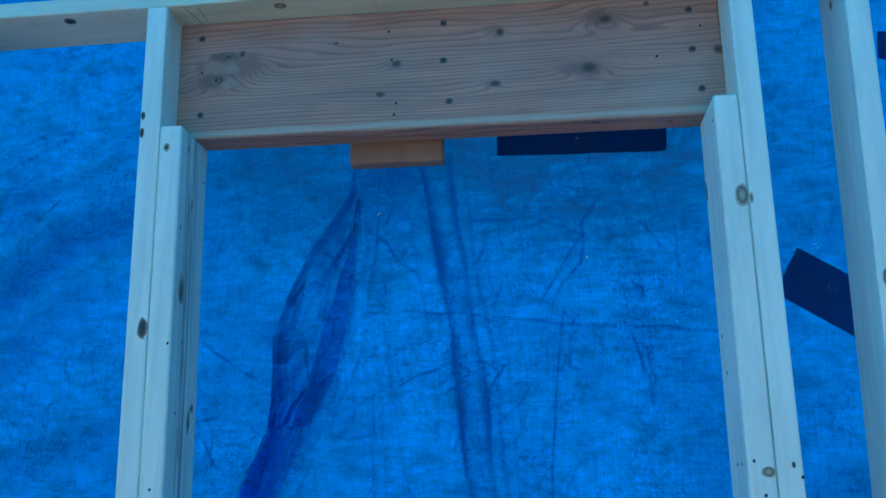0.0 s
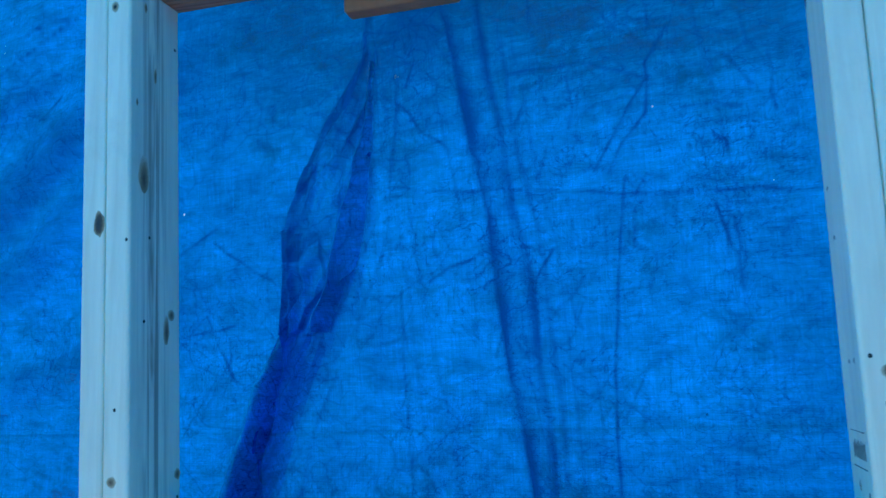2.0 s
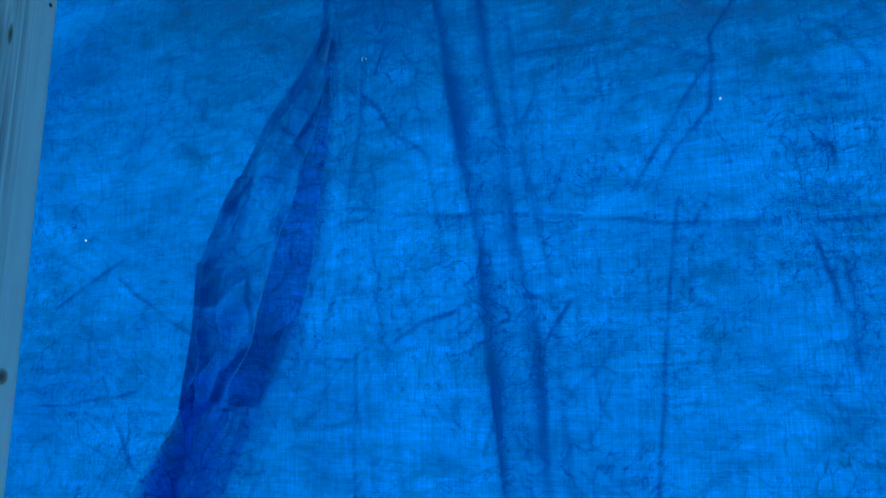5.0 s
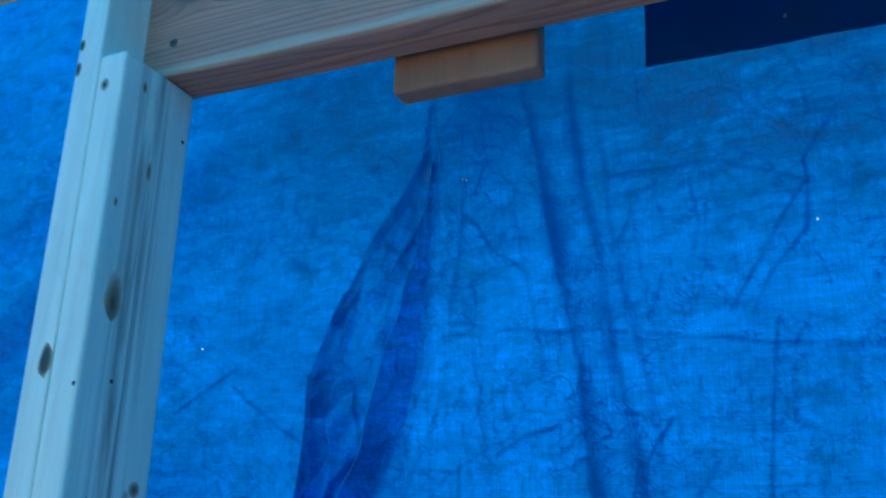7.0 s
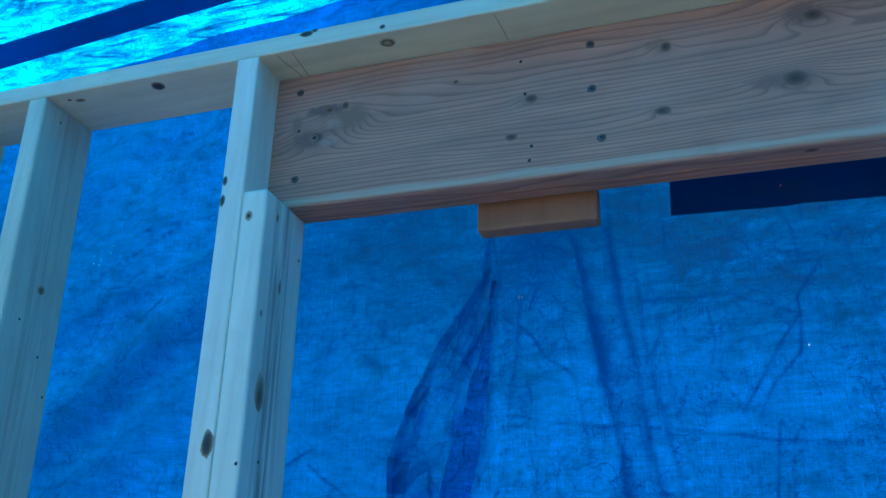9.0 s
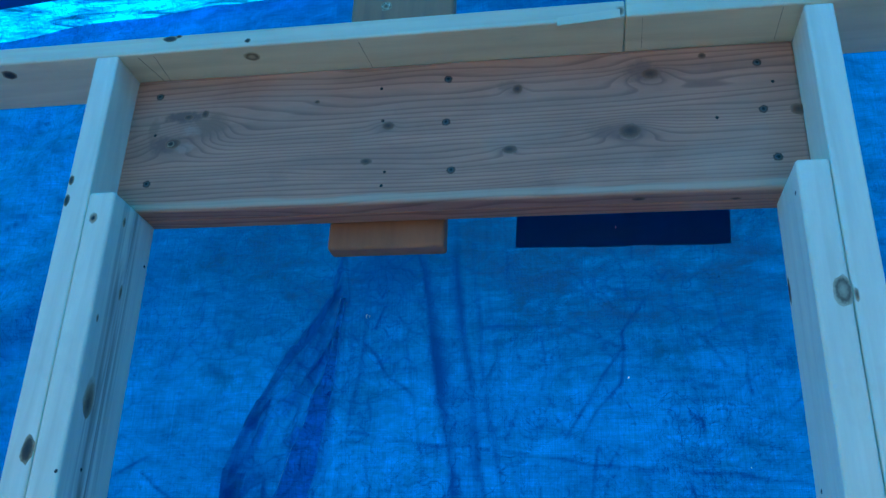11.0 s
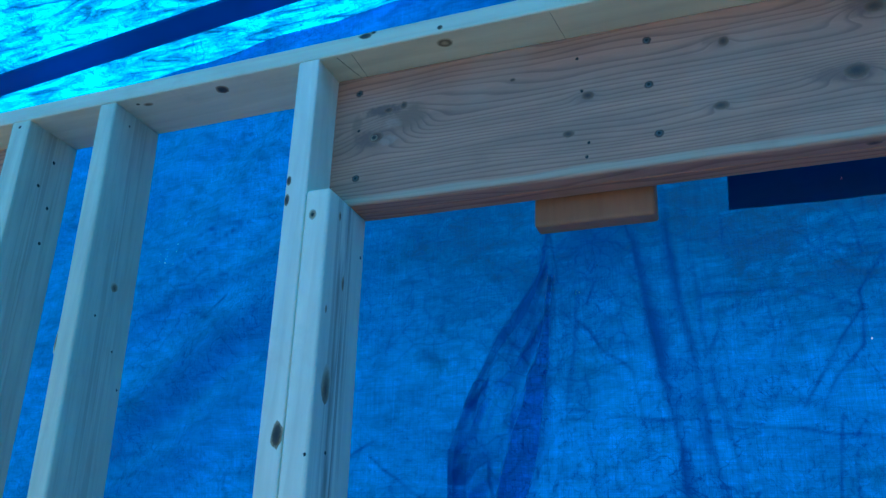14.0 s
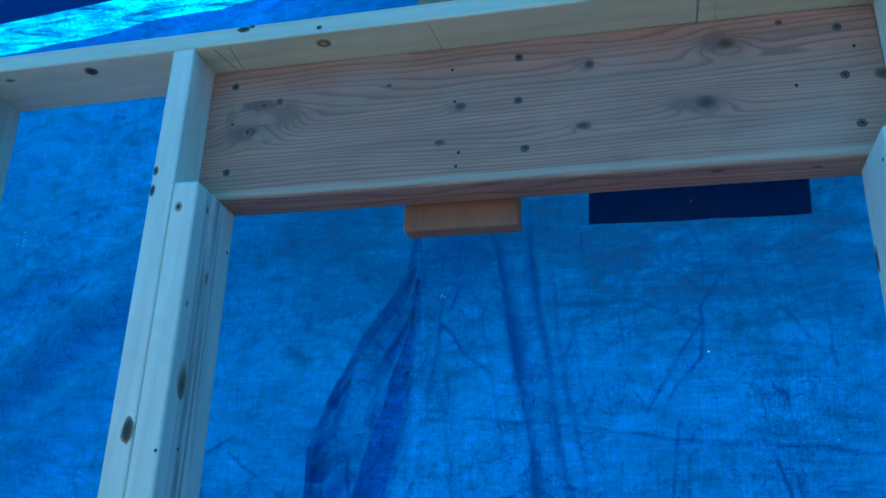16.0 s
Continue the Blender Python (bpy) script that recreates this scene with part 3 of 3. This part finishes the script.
# how far the free edge of the long fold stands out from the sheet, by height
FOLD_OUT = bend_line([(0.13, 1), (0.13, 1.39), (0.115, 1.49), (0.1, 1.566), (0.08, 1.656), (0.055, 1.725), (0.03, 1.8), (0.018, 1.85), (0.006, 1.94), (0, 2.03)])


def fold_out(x, z):
    edge, root = np.interp(z, *FOLD_EDGE), np.interp(z, *FOLD_ROOT)
    k = (x - edge) / max(root - edge, 0.006)
    return np.interp(z, *FOLD_OUT) * np.where(k < 0, np.clip(1 + (x - edge) / 0.012, 0, 1), np.clip(1 - k, 0, 1))


CREASES = [
    [(-0.233, 1.790), (-0.079, 1.762), (0.095, 1.742), (0.173, 1.735), (0.373, 1.711), (0.60, 1.690)],
    [(0.240, 1.76), (0.225, 1.678), (0.215, 1.601), (0.207, 1.532), (0.197, 1.411), (0.19, 1.15)],
    [(-0.158, 1.587), (-0.114, 1.613), (-0.064, 1.630), (0.002, 1.657)], [(-0.290, 1.566), (-0.239, 1.565)],
    [(0.332, 2.023), (0.305, 1.985), (0.286, 1.958), (0.288, 1.930), (0.253, 1.886), (0.230, 1.848), (0.182, 1.774)],
    [(0.288, 1.930), (0.280, 1.863), (0.235, 1.817), (0.211, 1.771)],
    [(0.027, 1.985), (0.109, 1.985), (0.186, 1.976), (0.229, 1.953), (0.284, 1.931)],
    [(0.094, 1.629), (0.055, 1.572), (0.042, 1.536)], [(-0.009, 1.493), (-0.030, 1.435)],
    [(-0.802, 1.674), (-0.718, 1.713), (-0.653, 1.746)], [(-0.668, 1.709), (-0.594, 1.658), (-0.523, 1.615)], [(-0.691, 1.553), (-0.661, 1.481), (-0.614, 1.403)],
    [(-0.235, 1.976), (-0.196, 1.948), (-0.149, 1.884), (-0.099, 1.848)], [(-0.159, 2.045), (-0.187, 1.987)],
    [(0.394, 1.810), (0.414, 1.793), (0.417, 1.776)], [(0.390, 1.692), (0.399, 1.658), (0.410, 1.611), (0.423, 1.597), (0.426, 1.533)], [(0.417, 1.657), (0.425, 1.617), (0.429, 1.597)],
    [(0.395, 1.971), (0.426, 1.954), (0.470, 1.895)], [(0.347, 1.864), (0.386, 1.865), (0.448, 1.859)],
    [(-0.223, 1.572), (-0.220, 1.385), (-0.215, 1.2)], [(-0.85, 1.50), (-0.62, 1.53)],
    [(-0.452, 1.64), (-0.417, 1.641), (-0.402, 1.676), (-0.34, 1.71)], [(-0.41, 1.59), (-0.432, 1.549), (-0.445, 1.493)], [(-0.38, 1.544), (-0.408, 1.494), (-0.423, 1.494)],
    [(-0.417, 1.772), (-0.38, 1.693), (-0.369, 1.601), (-0.403, 1.55), (-0.422, 1.506)], [(-0.357, 1.948), (-0.322, 1.898), (-0.339, 1.797)],
    [(-1.295, 2.187), (-1.193, 2.228), (-1.043, 2.304)], [(-1.177, 2.066), (-1.096, 2.116)], [(-1.20, 2.28), (-1.043, 2.304), (-0.874, 2.321)], [(-1.24, 2.15), (-1.06, 2.18)], [(-1.245, 1.890), (-1.108, 1.922)], [(-1.4, 1.85), (-1.26, 1.87)],
]


def grown_creases(seed, many, x_range, z_range, reach):
    """Short crooked creases with a branch or two, as a crumpled sheet keeps them."""
    rng = random.Random(seed)
    lines = []
    for _ in range(many):
        x, z, a = rng.uniform(*x_range), rng.uniform(*z_range), rng.choice((0.1, 1.2, 1.57, 2.2, 2.9)) + rng.uniform(-0.3, 0.3)
        line = [(x, z)]
        for _ in range(rng.randint(2, 4)):
            step = reach * rng.uniform(0.5, 1.2)
            x, z, a = x + step * math.cos(a), z + step * math.sin(a), a + rng.uniform(-0.5, 0.5)
            line.append((x, z))
        lines.append(line)
        if rng.random() < 0.6:
            bx, bz = line[1]
            b = a + rng.choice((-1, 1)) * rng.uniform(0.6, 1.1)
            lines.append([(bx, bz), (bx + reach * math.cos(b), bz + reach * math.sin(b))])
    return lines


FAINT = (grown_creases(2, 26, (-0.85, -0.3), (1.35, 2.15), 0.030) + grown_creases(5, 34, (-0.2, 0.55), (1.7, 2.12), 0.034)
         + grown_creases(8, 22, (-0.2, 0.55), (1.3, 1.7), 0.032) + grown_creases(9, 16, (0.6, 1.2), (1.3, 2.3), 0.04) + grown_creases(11, 26, (-1.5, -0.7), (1.4, 2.35), 0.04))
# flat pieces of the crumpled fold: outline, painted darkening (doubled cloth and shade; negative lightens), and its
# tilt
FACETS = [
    ([(-0.294, 2.056), (-0.274, 2.053), (-0.311, 1.979), (-0.349, 1.928), (-0.38, 1.884), (-0.403, 1.85), (-0.410, 1.784), (-0.438, 1.791), (-0.420, 1.842), (-0.398, 1.886), (-0.376, 1.939), (-0.333, 2)], 0.95, 0.0),
    ([(-0.459, 1.711), (-0.418, 1.701), (-0.417, 1.643), (-0.452, 1.641)], 0.95, -0.10),
    ([(-0.452, 1.639), (-0.426, 1.623), (-0.41, 1.59), (-0.432, 1.549), (-0.445, 1.493), (-0.451, 1.492)], 0.75, 0.06),
    ([(-0.417, 1.64), (-0.402, 1.676), (-0.34, 1.71), (-0.347, 1.676), (-0.369, 1.601), (-0.403, 1.55), (-0.422, 1.506), (-0.441, 1.493), (-0.431, 1.541), (-0.41, 1.59)], -0.95, 0.10),
    ([(-0.424, 1.849), (-0.392, 1.845), (-0.403, 1.762), (-0.418, 1.701), (-0.456, 1.711), (-0.436, 1.791)], 0.5, -0.05),
    ([(-0.362, 1.597), (-0.3, 1.64), (-0.33, 1.52), (-0.4, 1.4), (-0.448, 1.401), (-0.407, 1.498)], 0.4, -0.05),
]


def inside_of(outline, x, z, soft=0.004):
    """How far inside an outline the points (x, z) of one row lie: 0 outside, 1 inside, soft at the rim."""
    odd, near = np.zeros(len(x), bool), np.full(len(x), 9.0)
    for (ax, az), (bx, bz) in zip(outline, outline[1:] + outline[:1]):
        if (az > z) != (bz > z):
            odd ^= x < ax + (z - az) / (bz - az) * (bx - ax)
        k = np.clip(((x - ax) * (bx - ax) + (z - az) * (bz - az)) / ((bx - ax) ** 2 + (bz - az) ** 2), 0, 1)
        near = np.minimum(near, np.hypot(x - ax - k * (bx - ax), z - az - k * (bz - az)))
    return np.clip(np.where(odd, 0.5 + near / soft, 0.5 - near / soft), 0, 1)


# Painted shade: left-bay diagonals, the upright board's shadow, a patch by the fold.
SHADE_SWEEPS = [((-1.55, 1.70), (-0.76, 2.14), 0.075, 0.5), ((-1.45, 2.02), (-0.98, 2.20), 0.03, 0.35), ((-1.25, 1.40), (-0.74, 1.58), 0.05, 0.35), ((-1.6, 1.5), (-1.0, 1.86), 0.05, 0.4), ((-0.17, 2.10), (-0.16, 2.42), 0.085, 0.6), ((-0.47, 1.70), (-0.42, 1.82), 0.028, 0.5)]


def ripple(x, z, d=0.0):
    """Unevenness of the hanging sheet."""
    p = Vector((x, d, z))
    sweep = 0.012 * math.sin(17 * (z - 0.75 * x) + 4 * noise.noise(Vector((x, 0, z)) * 2)) * min(1.0, (-0.66 - x) * 3) * min(1.0, max(0.0, (2.75 - z) * 5)) if x < -0.66 else 0.0
    return sweep + 0.020 * noise.noise(p * 1.6) + 0.009 * noise.noise(Vector((x * 5 + 2 * z, d * 6, z * 3.2))) + 0.0035 * noise.noise(Vector((x * 16, d * 30, z * 14 + x * 6)))


def sheet(name, rows, tarp, label, mat=None):
    """A grid of points, row by row, with a darkening value each, as one panel of the tarp."""
    h, w = len(rows), len(rows[0])
    idx = np.arange(h * w).reshape(h, w)
    quads = np.stack([idx[:-1, :-1], idx[:-1, 1:], idx[1:, 1:], idx[1:, :-1]], axis=2).reshape(-1, 4)
    flat = np.array(rows).reshape(-1, 4)
    me = bpy.data.meshes.new(name)
    me.from_pydata(flat[:, :3].tolist(), [], quads.tolist())
    me.attributes.new("crease", "FLOAT", "POINT").data.foreach_set("value", flat[:, 3].copy())
    me.polygons.foreach_set("use_smooth", [True] * len(me.polygons))
    me.materials.append(mat or TARP_CYAN)
    ob = new(name, me)
    ob.parent = tarp
    return tagged(ob, label)


def wall_rows():
    zs = np.concatenate([np.arange(0.0, 1.0, 0.05), np.arange(1.0, 1.3, 0.01), np.arange(1.3, 2.15, 0.004), np.arange(2.15, EAVE, 0.01), [EAVE]])
    rows = []
    for z in zs:
        root, edge = np.interp(z, *FOLD_ROOT), np.interp(z, *FOLD_EDGE)
        b, c = np.interp(z, *PLEAT_B), np.interp(z, *PLEAT_C)
        fade = float(np.clip((2.45 - z) / 0.45, 0.12, 1.0))
        gap = max(root - edge, 0.006)
        stops = [edge, root, b, c, 0.62, 1.4]
        xs = [np.linspace(-4.0, -1.6, 50, endpoint=False), np.linspace(-1.6, -0.9, 150, endpoint=False), np.linspace(-0.9, edge, 150)]
        ys = [np.zeros(50), np.zeros(150), np.zeros(150)]
        for k, x0 in enumerate(stops[:-1]):
            m = (90, 80, 36, 230, 150)[k]
            xs.append(np.linspace(x0, stops[k + 1], m + 1)[1:])
            ys.append(np.zeros(m))
        xs.append(np.linspace(1.4, 4.0, 40)[1:])
        ys.append(np.zeros(39))
        x, off = np.concatenate(xs), np.concatenate(ys)
        y = np.empty(len(x))
        for i, q in enumerate(x):
            y[i] = hang(q, z) + ripple(q, z) + off[i]
        # the sheet bulges between the folds, and is crumpled there
        k = np.clip((x - edge) / gap, 0, 1)
        y -= fold_out(x, z)
        y -= 0.10 * min(gap, 0.14) * np.sin(np.pi * k) * (0.7 + 0.35 * np.sin(9 * z + 6 * x))
        # Fold and pleat darkness, doubled cloth and shade together, is painted into cr.
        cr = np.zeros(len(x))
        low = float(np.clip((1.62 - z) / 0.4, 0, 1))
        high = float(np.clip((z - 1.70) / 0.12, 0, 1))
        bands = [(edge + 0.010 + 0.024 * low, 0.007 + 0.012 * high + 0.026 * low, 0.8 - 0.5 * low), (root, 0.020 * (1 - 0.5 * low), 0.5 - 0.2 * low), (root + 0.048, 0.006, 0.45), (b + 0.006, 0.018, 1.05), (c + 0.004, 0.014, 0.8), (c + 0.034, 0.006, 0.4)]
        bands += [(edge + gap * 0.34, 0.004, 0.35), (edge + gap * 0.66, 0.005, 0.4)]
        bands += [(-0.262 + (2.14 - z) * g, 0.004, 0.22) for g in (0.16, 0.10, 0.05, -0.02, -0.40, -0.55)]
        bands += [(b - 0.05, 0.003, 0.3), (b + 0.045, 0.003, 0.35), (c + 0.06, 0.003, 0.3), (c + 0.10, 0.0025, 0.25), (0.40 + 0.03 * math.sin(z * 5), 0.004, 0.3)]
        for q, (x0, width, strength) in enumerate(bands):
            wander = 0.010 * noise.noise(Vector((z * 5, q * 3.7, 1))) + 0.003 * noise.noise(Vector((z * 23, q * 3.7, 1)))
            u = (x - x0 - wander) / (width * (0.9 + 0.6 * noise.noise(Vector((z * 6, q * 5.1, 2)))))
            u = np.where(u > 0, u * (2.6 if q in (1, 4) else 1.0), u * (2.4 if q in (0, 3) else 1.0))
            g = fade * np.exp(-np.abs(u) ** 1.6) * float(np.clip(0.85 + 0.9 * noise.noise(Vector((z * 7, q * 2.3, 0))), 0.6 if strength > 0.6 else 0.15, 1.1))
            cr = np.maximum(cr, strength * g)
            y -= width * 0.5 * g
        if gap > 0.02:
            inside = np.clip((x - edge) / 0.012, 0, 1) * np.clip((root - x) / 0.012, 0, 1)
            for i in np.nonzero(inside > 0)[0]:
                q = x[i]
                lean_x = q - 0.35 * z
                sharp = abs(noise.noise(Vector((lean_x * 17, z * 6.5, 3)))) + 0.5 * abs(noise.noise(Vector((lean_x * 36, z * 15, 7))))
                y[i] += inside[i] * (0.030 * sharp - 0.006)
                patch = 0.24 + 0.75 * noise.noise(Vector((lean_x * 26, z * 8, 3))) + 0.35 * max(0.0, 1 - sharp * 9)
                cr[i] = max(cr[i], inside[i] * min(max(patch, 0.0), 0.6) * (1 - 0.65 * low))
        for outline, darkened, tilt in FACETS:
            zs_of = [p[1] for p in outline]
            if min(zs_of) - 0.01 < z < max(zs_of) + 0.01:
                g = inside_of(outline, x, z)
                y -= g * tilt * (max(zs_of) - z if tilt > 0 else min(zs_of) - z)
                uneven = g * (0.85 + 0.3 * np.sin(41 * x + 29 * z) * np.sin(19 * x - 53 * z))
                cr = np.maximum(cr, darkened * uneven) if darkened > 0 else cr * (1 + darkened * g)
        for (ax, az), (bx, bz), width, strength in SHADE_SWEEPS:
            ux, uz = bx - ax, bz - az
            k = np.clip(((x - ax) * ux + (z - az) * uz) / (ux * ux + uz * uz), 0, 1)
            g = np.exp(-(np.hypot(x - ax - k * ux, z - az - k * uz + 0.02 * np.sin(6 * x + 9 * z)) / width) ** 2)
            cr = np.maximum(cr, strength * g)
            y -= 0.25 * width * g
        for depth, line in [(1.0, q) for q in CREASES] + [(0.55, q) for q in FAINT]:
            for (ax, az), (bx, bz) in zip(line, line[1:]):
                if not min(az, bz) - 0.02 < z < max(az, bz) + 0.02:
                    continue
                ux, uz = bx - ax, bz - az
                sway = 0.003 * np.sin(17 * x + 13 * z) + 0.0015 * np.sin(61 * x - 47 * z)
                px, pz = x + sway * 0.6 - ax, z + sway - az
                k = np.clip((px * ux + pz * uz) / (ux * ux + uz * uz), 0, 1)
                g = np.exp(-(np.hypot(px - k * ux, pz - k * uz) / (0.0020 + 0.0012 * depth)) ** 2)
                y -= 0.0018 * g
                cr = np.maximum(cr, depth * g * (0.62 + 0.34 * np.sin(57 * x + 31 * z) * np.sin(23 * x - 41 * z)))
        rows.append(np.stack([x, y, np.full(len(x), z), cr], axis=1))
    return rows


def roof_rows():
    rows = []
    xs = np.concatenate([np.linspace(-4.0, -1.6, 60, endpoint=False), np.linspace(-1.6, 0.9, 300, endpoint=False), np.linspace(0.9, 4.0, 70)])
    for d in np.concatenate([np.arange(-0.08, 0.0, 0.02), np.arange(0.0, 0.9, 0.015), np.arange(0.9, 4.8, 0.1)]):
        row = []
        for q in xs:
            rise = ripple(q, EAVE, d) * 1.2 * min(1.0, abs(d) * 6) + (0.004 * noise.noise(Vector((q * 9 - d * 14, d * 22, 4))) + 0.010 * abs(noise.noise(Vector((q * 7 - d * 9, d * 20 + q * 3, 8)))) + 0.006 * abs(noise.noise(Vector((q * 22 + d * 12, d * 40, 2))))) * min(1.0, abs(d) * 9)
            row.append((q, hang(q, EAVE) + ripple(q, EAVE) * (1 - min(1.0, max(d, 0) * 6)) - d, EAVE + 0.30 * d + rise, 0.0))
        rows.append(np.array(row))
    return rows


tarp = tagged(new("tarp"), "creased translucent blue woven tarp hung behind the framing and over it", "tarp")
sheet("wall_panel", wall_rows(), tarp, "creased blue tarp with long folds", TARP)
sheet("roof_panel", roof_rows(), tarp, "sunlit blue tarp overhead")
# unseen panels added round the shelter to shape and tint the light; daylight enters below their hems
HEM = 0.68
def roof_at(x, y):
    return EAVE + 0.30 * (hang(x, EAVE) - y) + 0.05


FRONT_HEM = 0.80
# Unseen: added so that sun through it lights the front faces of the studs.
sheet("end_panel", [np.array([(q, -3.62 + 0.05 * math.sin(q * 5), FRONT_HEM + (roof_at(q, -3.62) - FRONT_HEM) * v, 0.0) for q in np.linspace(-4, 4, 80)]) for v in np.linspace(0, 1, 24)], tarp, "unseen pale blue tarp added to light the framing from the front", TARP_END_LIGHT)
for sx, hem, cloth in ((-3.98, HEM, TARP_CYAN), (3.98, 0.50, TARP)):
    sheet("side_panel", [np.array([(sx + 0.015 * math.sin(q * 6), q, hem + (roof_at(sx, q) - hem) * v, 0.0) for q in np.linspace(-3.66, hang(sx, EAVE) + 0.05, 50)]) for v in np.linspace(0, 1, 20)], tarp, "unseen blue tarp added beside the framing to shape the light", cloth)


def tape(corners, name="tape_strip", label="dark navy cloth tape stuck on the blue tarp"):
    """A strip of tape over four corners (x, z), just in front of the tarp."""
    bm = bmesh.new()
    nx, nz = 16, 6
    grid = []
    for j in range(nz + 1):
        row = []
        for i in range(nx + 1):
            u, v = i / nx, j / nz
            a = Vector(corners[0]).lerp(Vector(corners[1]), u)
            b = Vector(corners[3]).lerp(Vector(corners[2]), u)
            x, z = a.lerp(b, v)
            z += 0.002 * noise.noise(Vector((x * 30, z * 20, 1))) if j in (0, nz) else 0
            y = hang(x, z) + ripple(x, z) - 0.005
            row.append(bm.verts.new((x, y, z)))
        grid.append(row)
    for j in range(nz):
        for i in range(nx):
            bm.faces.new((grid[j][i], grid[j][i + 1], grid[j + 1][i + 1], grid[j + 1][i]))
    ext = bmesh.ops.extrude_face_region(bm, geom=list(bm.faces))
    for v in ext["geom"]:
        if isinstance(v, bmesh.types.BMVert):
            v.co.y += 0.002
    bmesh.ops.recalc_face_normals(bm, faces=bm.faces)
    return tagged(new(name, mesh_from(bm, name, TAPE)), label, "tape", "tape strips on the tarp")

def lap(zs, low_x, high_x, proud=0.010, label="doubled fold of blue tarp"):
    """A fold of the sheet lying on it, between two lines x(z)."""
    rows = []
    for z in np.arange(zs[0], zs[1], 0.008):
        x0, x1 = low_x(z), high_x(z)
        root, edge = np.interp(z, *FOLD_ROOT), np.interp(z, *FOLD_EDGE)
        gap = max(root - edge, 0.006)
        row = []
        for q in np.linspace(0, 1, 12):
            x = x0 + (x1 - x0) * q + 0.006 * noise.noise(Vector((z * 14, q * 1.5, 5)))
            k = min(1.0, max(0.0, (x - edge) / gap))
            y = hang(x, z) + ripple(x, z) - 0.10 * min(gap, 0.14) * math.sin(math.pi * k) * (0.7 + 0.35 * math.sin(9 * z + 6 * x))
            y -= float(fold_out(max(x, edge), z))
            row.append((x, y - proud - 0.004 * math.sin(math.pi * q), z, 0.0))
        rows.append(np.array(row))
    ob = sheet("fold_lap", rows, tarp, label, LAP)
    # Thin pale line along the left edge of the fold.
    rim = bmesh.new()
    for k, row in enumerate(rows[:-1]):
        a, b = Vector(row[0][:3]), Vector(rows[k + 1][0][:3])
        ring = [rim.verts.new(p + Vector(d)) for p in (a, b) for d in ((-0.0007, 0, 0), (0.0007, 0, 0), (0, -0.0012, 0))]
        for m in range(3):
            rim.faces.new((ring[m], ring[(m + 1) % 3], ring[3 + (m + 1) % 3], ring[3 + m]))
    bmesh.ops.recalc_face_normals(rim, faces=rim.faces)
    part("hem", rim, FOLD_RIM, ob, "thin pale edge of the fold")
    return ob


def line_of(*pts):
    zs, xs = bend_line(pts)
    return lambda z: float(np.interp(z, zs, xs))


def root_x(z):
    return float(np.interp(z, *FOLD_ROOT))


def edge_x(z):
    return float(np.interp(z, *FOLD_EDGE))


def inner_x(z):
    return float(np.interp(z, *FOLD_INNER))


lap((1.50, 2.06), inner_x, lambda z: max(root_x(z), inner_x(z) + 0.004))
wide = line_of((0.001, 1.50), (0.014, 1.47), (0.026, 1.42), (0.050, 1.17), (0.06, 0.95))
lap((0.95, 1.50), lambda z: edge_x(z) + 0.002, lambda z: edge_x(z) + wide(z))
# White slivers stand in for glints and pinhole light; the tape pair, a scuff.
WHITE = plain("white_glint_scuff", (0.8, 0.8, 0.78), 0.5)
rng = random.Random(4)
for cx, cz, many, spread in ((-0.202, 2.012, 3, 0.006), (0.790, 1.868, 4, 0.007), (-1.29, 2.235, 10, 0.035), (-1.39, 1.84, 2, 0.01), (0.84, 1.79, 6, 0.03), (0.29, 2.17, 2, 0.008), (0.47, 1.75, 1, 0.05)):
    for k in range(many):
        x, z = cx + rng.uniform(-spread, spread), cz + rng.uniform(-spread, spread)
        bm = box((0.0010, 0.0005, rng.uniform(0.002, 0.005)), 0.0)
        part("frayed_fibre", bm, WHITE, tarp, "", (x, hang(x, z) + ripple(x, z) - 0.008, z), (0, rng.uniform(-60, 60), 0))

tape([(0.092, 2.139), (0.492, 2.118), (0.497, 2.24), (0.096, 2.24)])
tape([(0.700, 1.770), (0.955, 1.600), (1.010, 1.700), (0.755, 1.868)])
tape([(0.975, 2.302), (1.30, 2.20), (1.33, 2.27), (0.983, 2.372)])

# strip along the roof
bm = bmesh.new()
n_seg = 60
strips = []
for i in range(n_seg + 1):
    x = -3.6 + 7.0 * i / n_seg
    strips.append([bm.verts.new((x, hang(x, EAVE) - d, EAVE + 0.30 * d - 0.034 + dz)) for d, dz in ((0.11, 0.0), (0.170, 0.0), (0.170, 0.010), (0.11, 0.010))])
for a, b in zip(strips, strips[1:]):
    for k in range(4):
        bm.faces.new((a[k], a[(k + 1) % 4], b[(k + 1) % 4], b[k]))
bmesh.ops.recalc_face_normals(bm, faces=bm.faces)
tagged(new("ridge_strap", mesh_from(bm, "ridge_strap", TAPE)), "dark navy strap along the tarp roof", "strap")
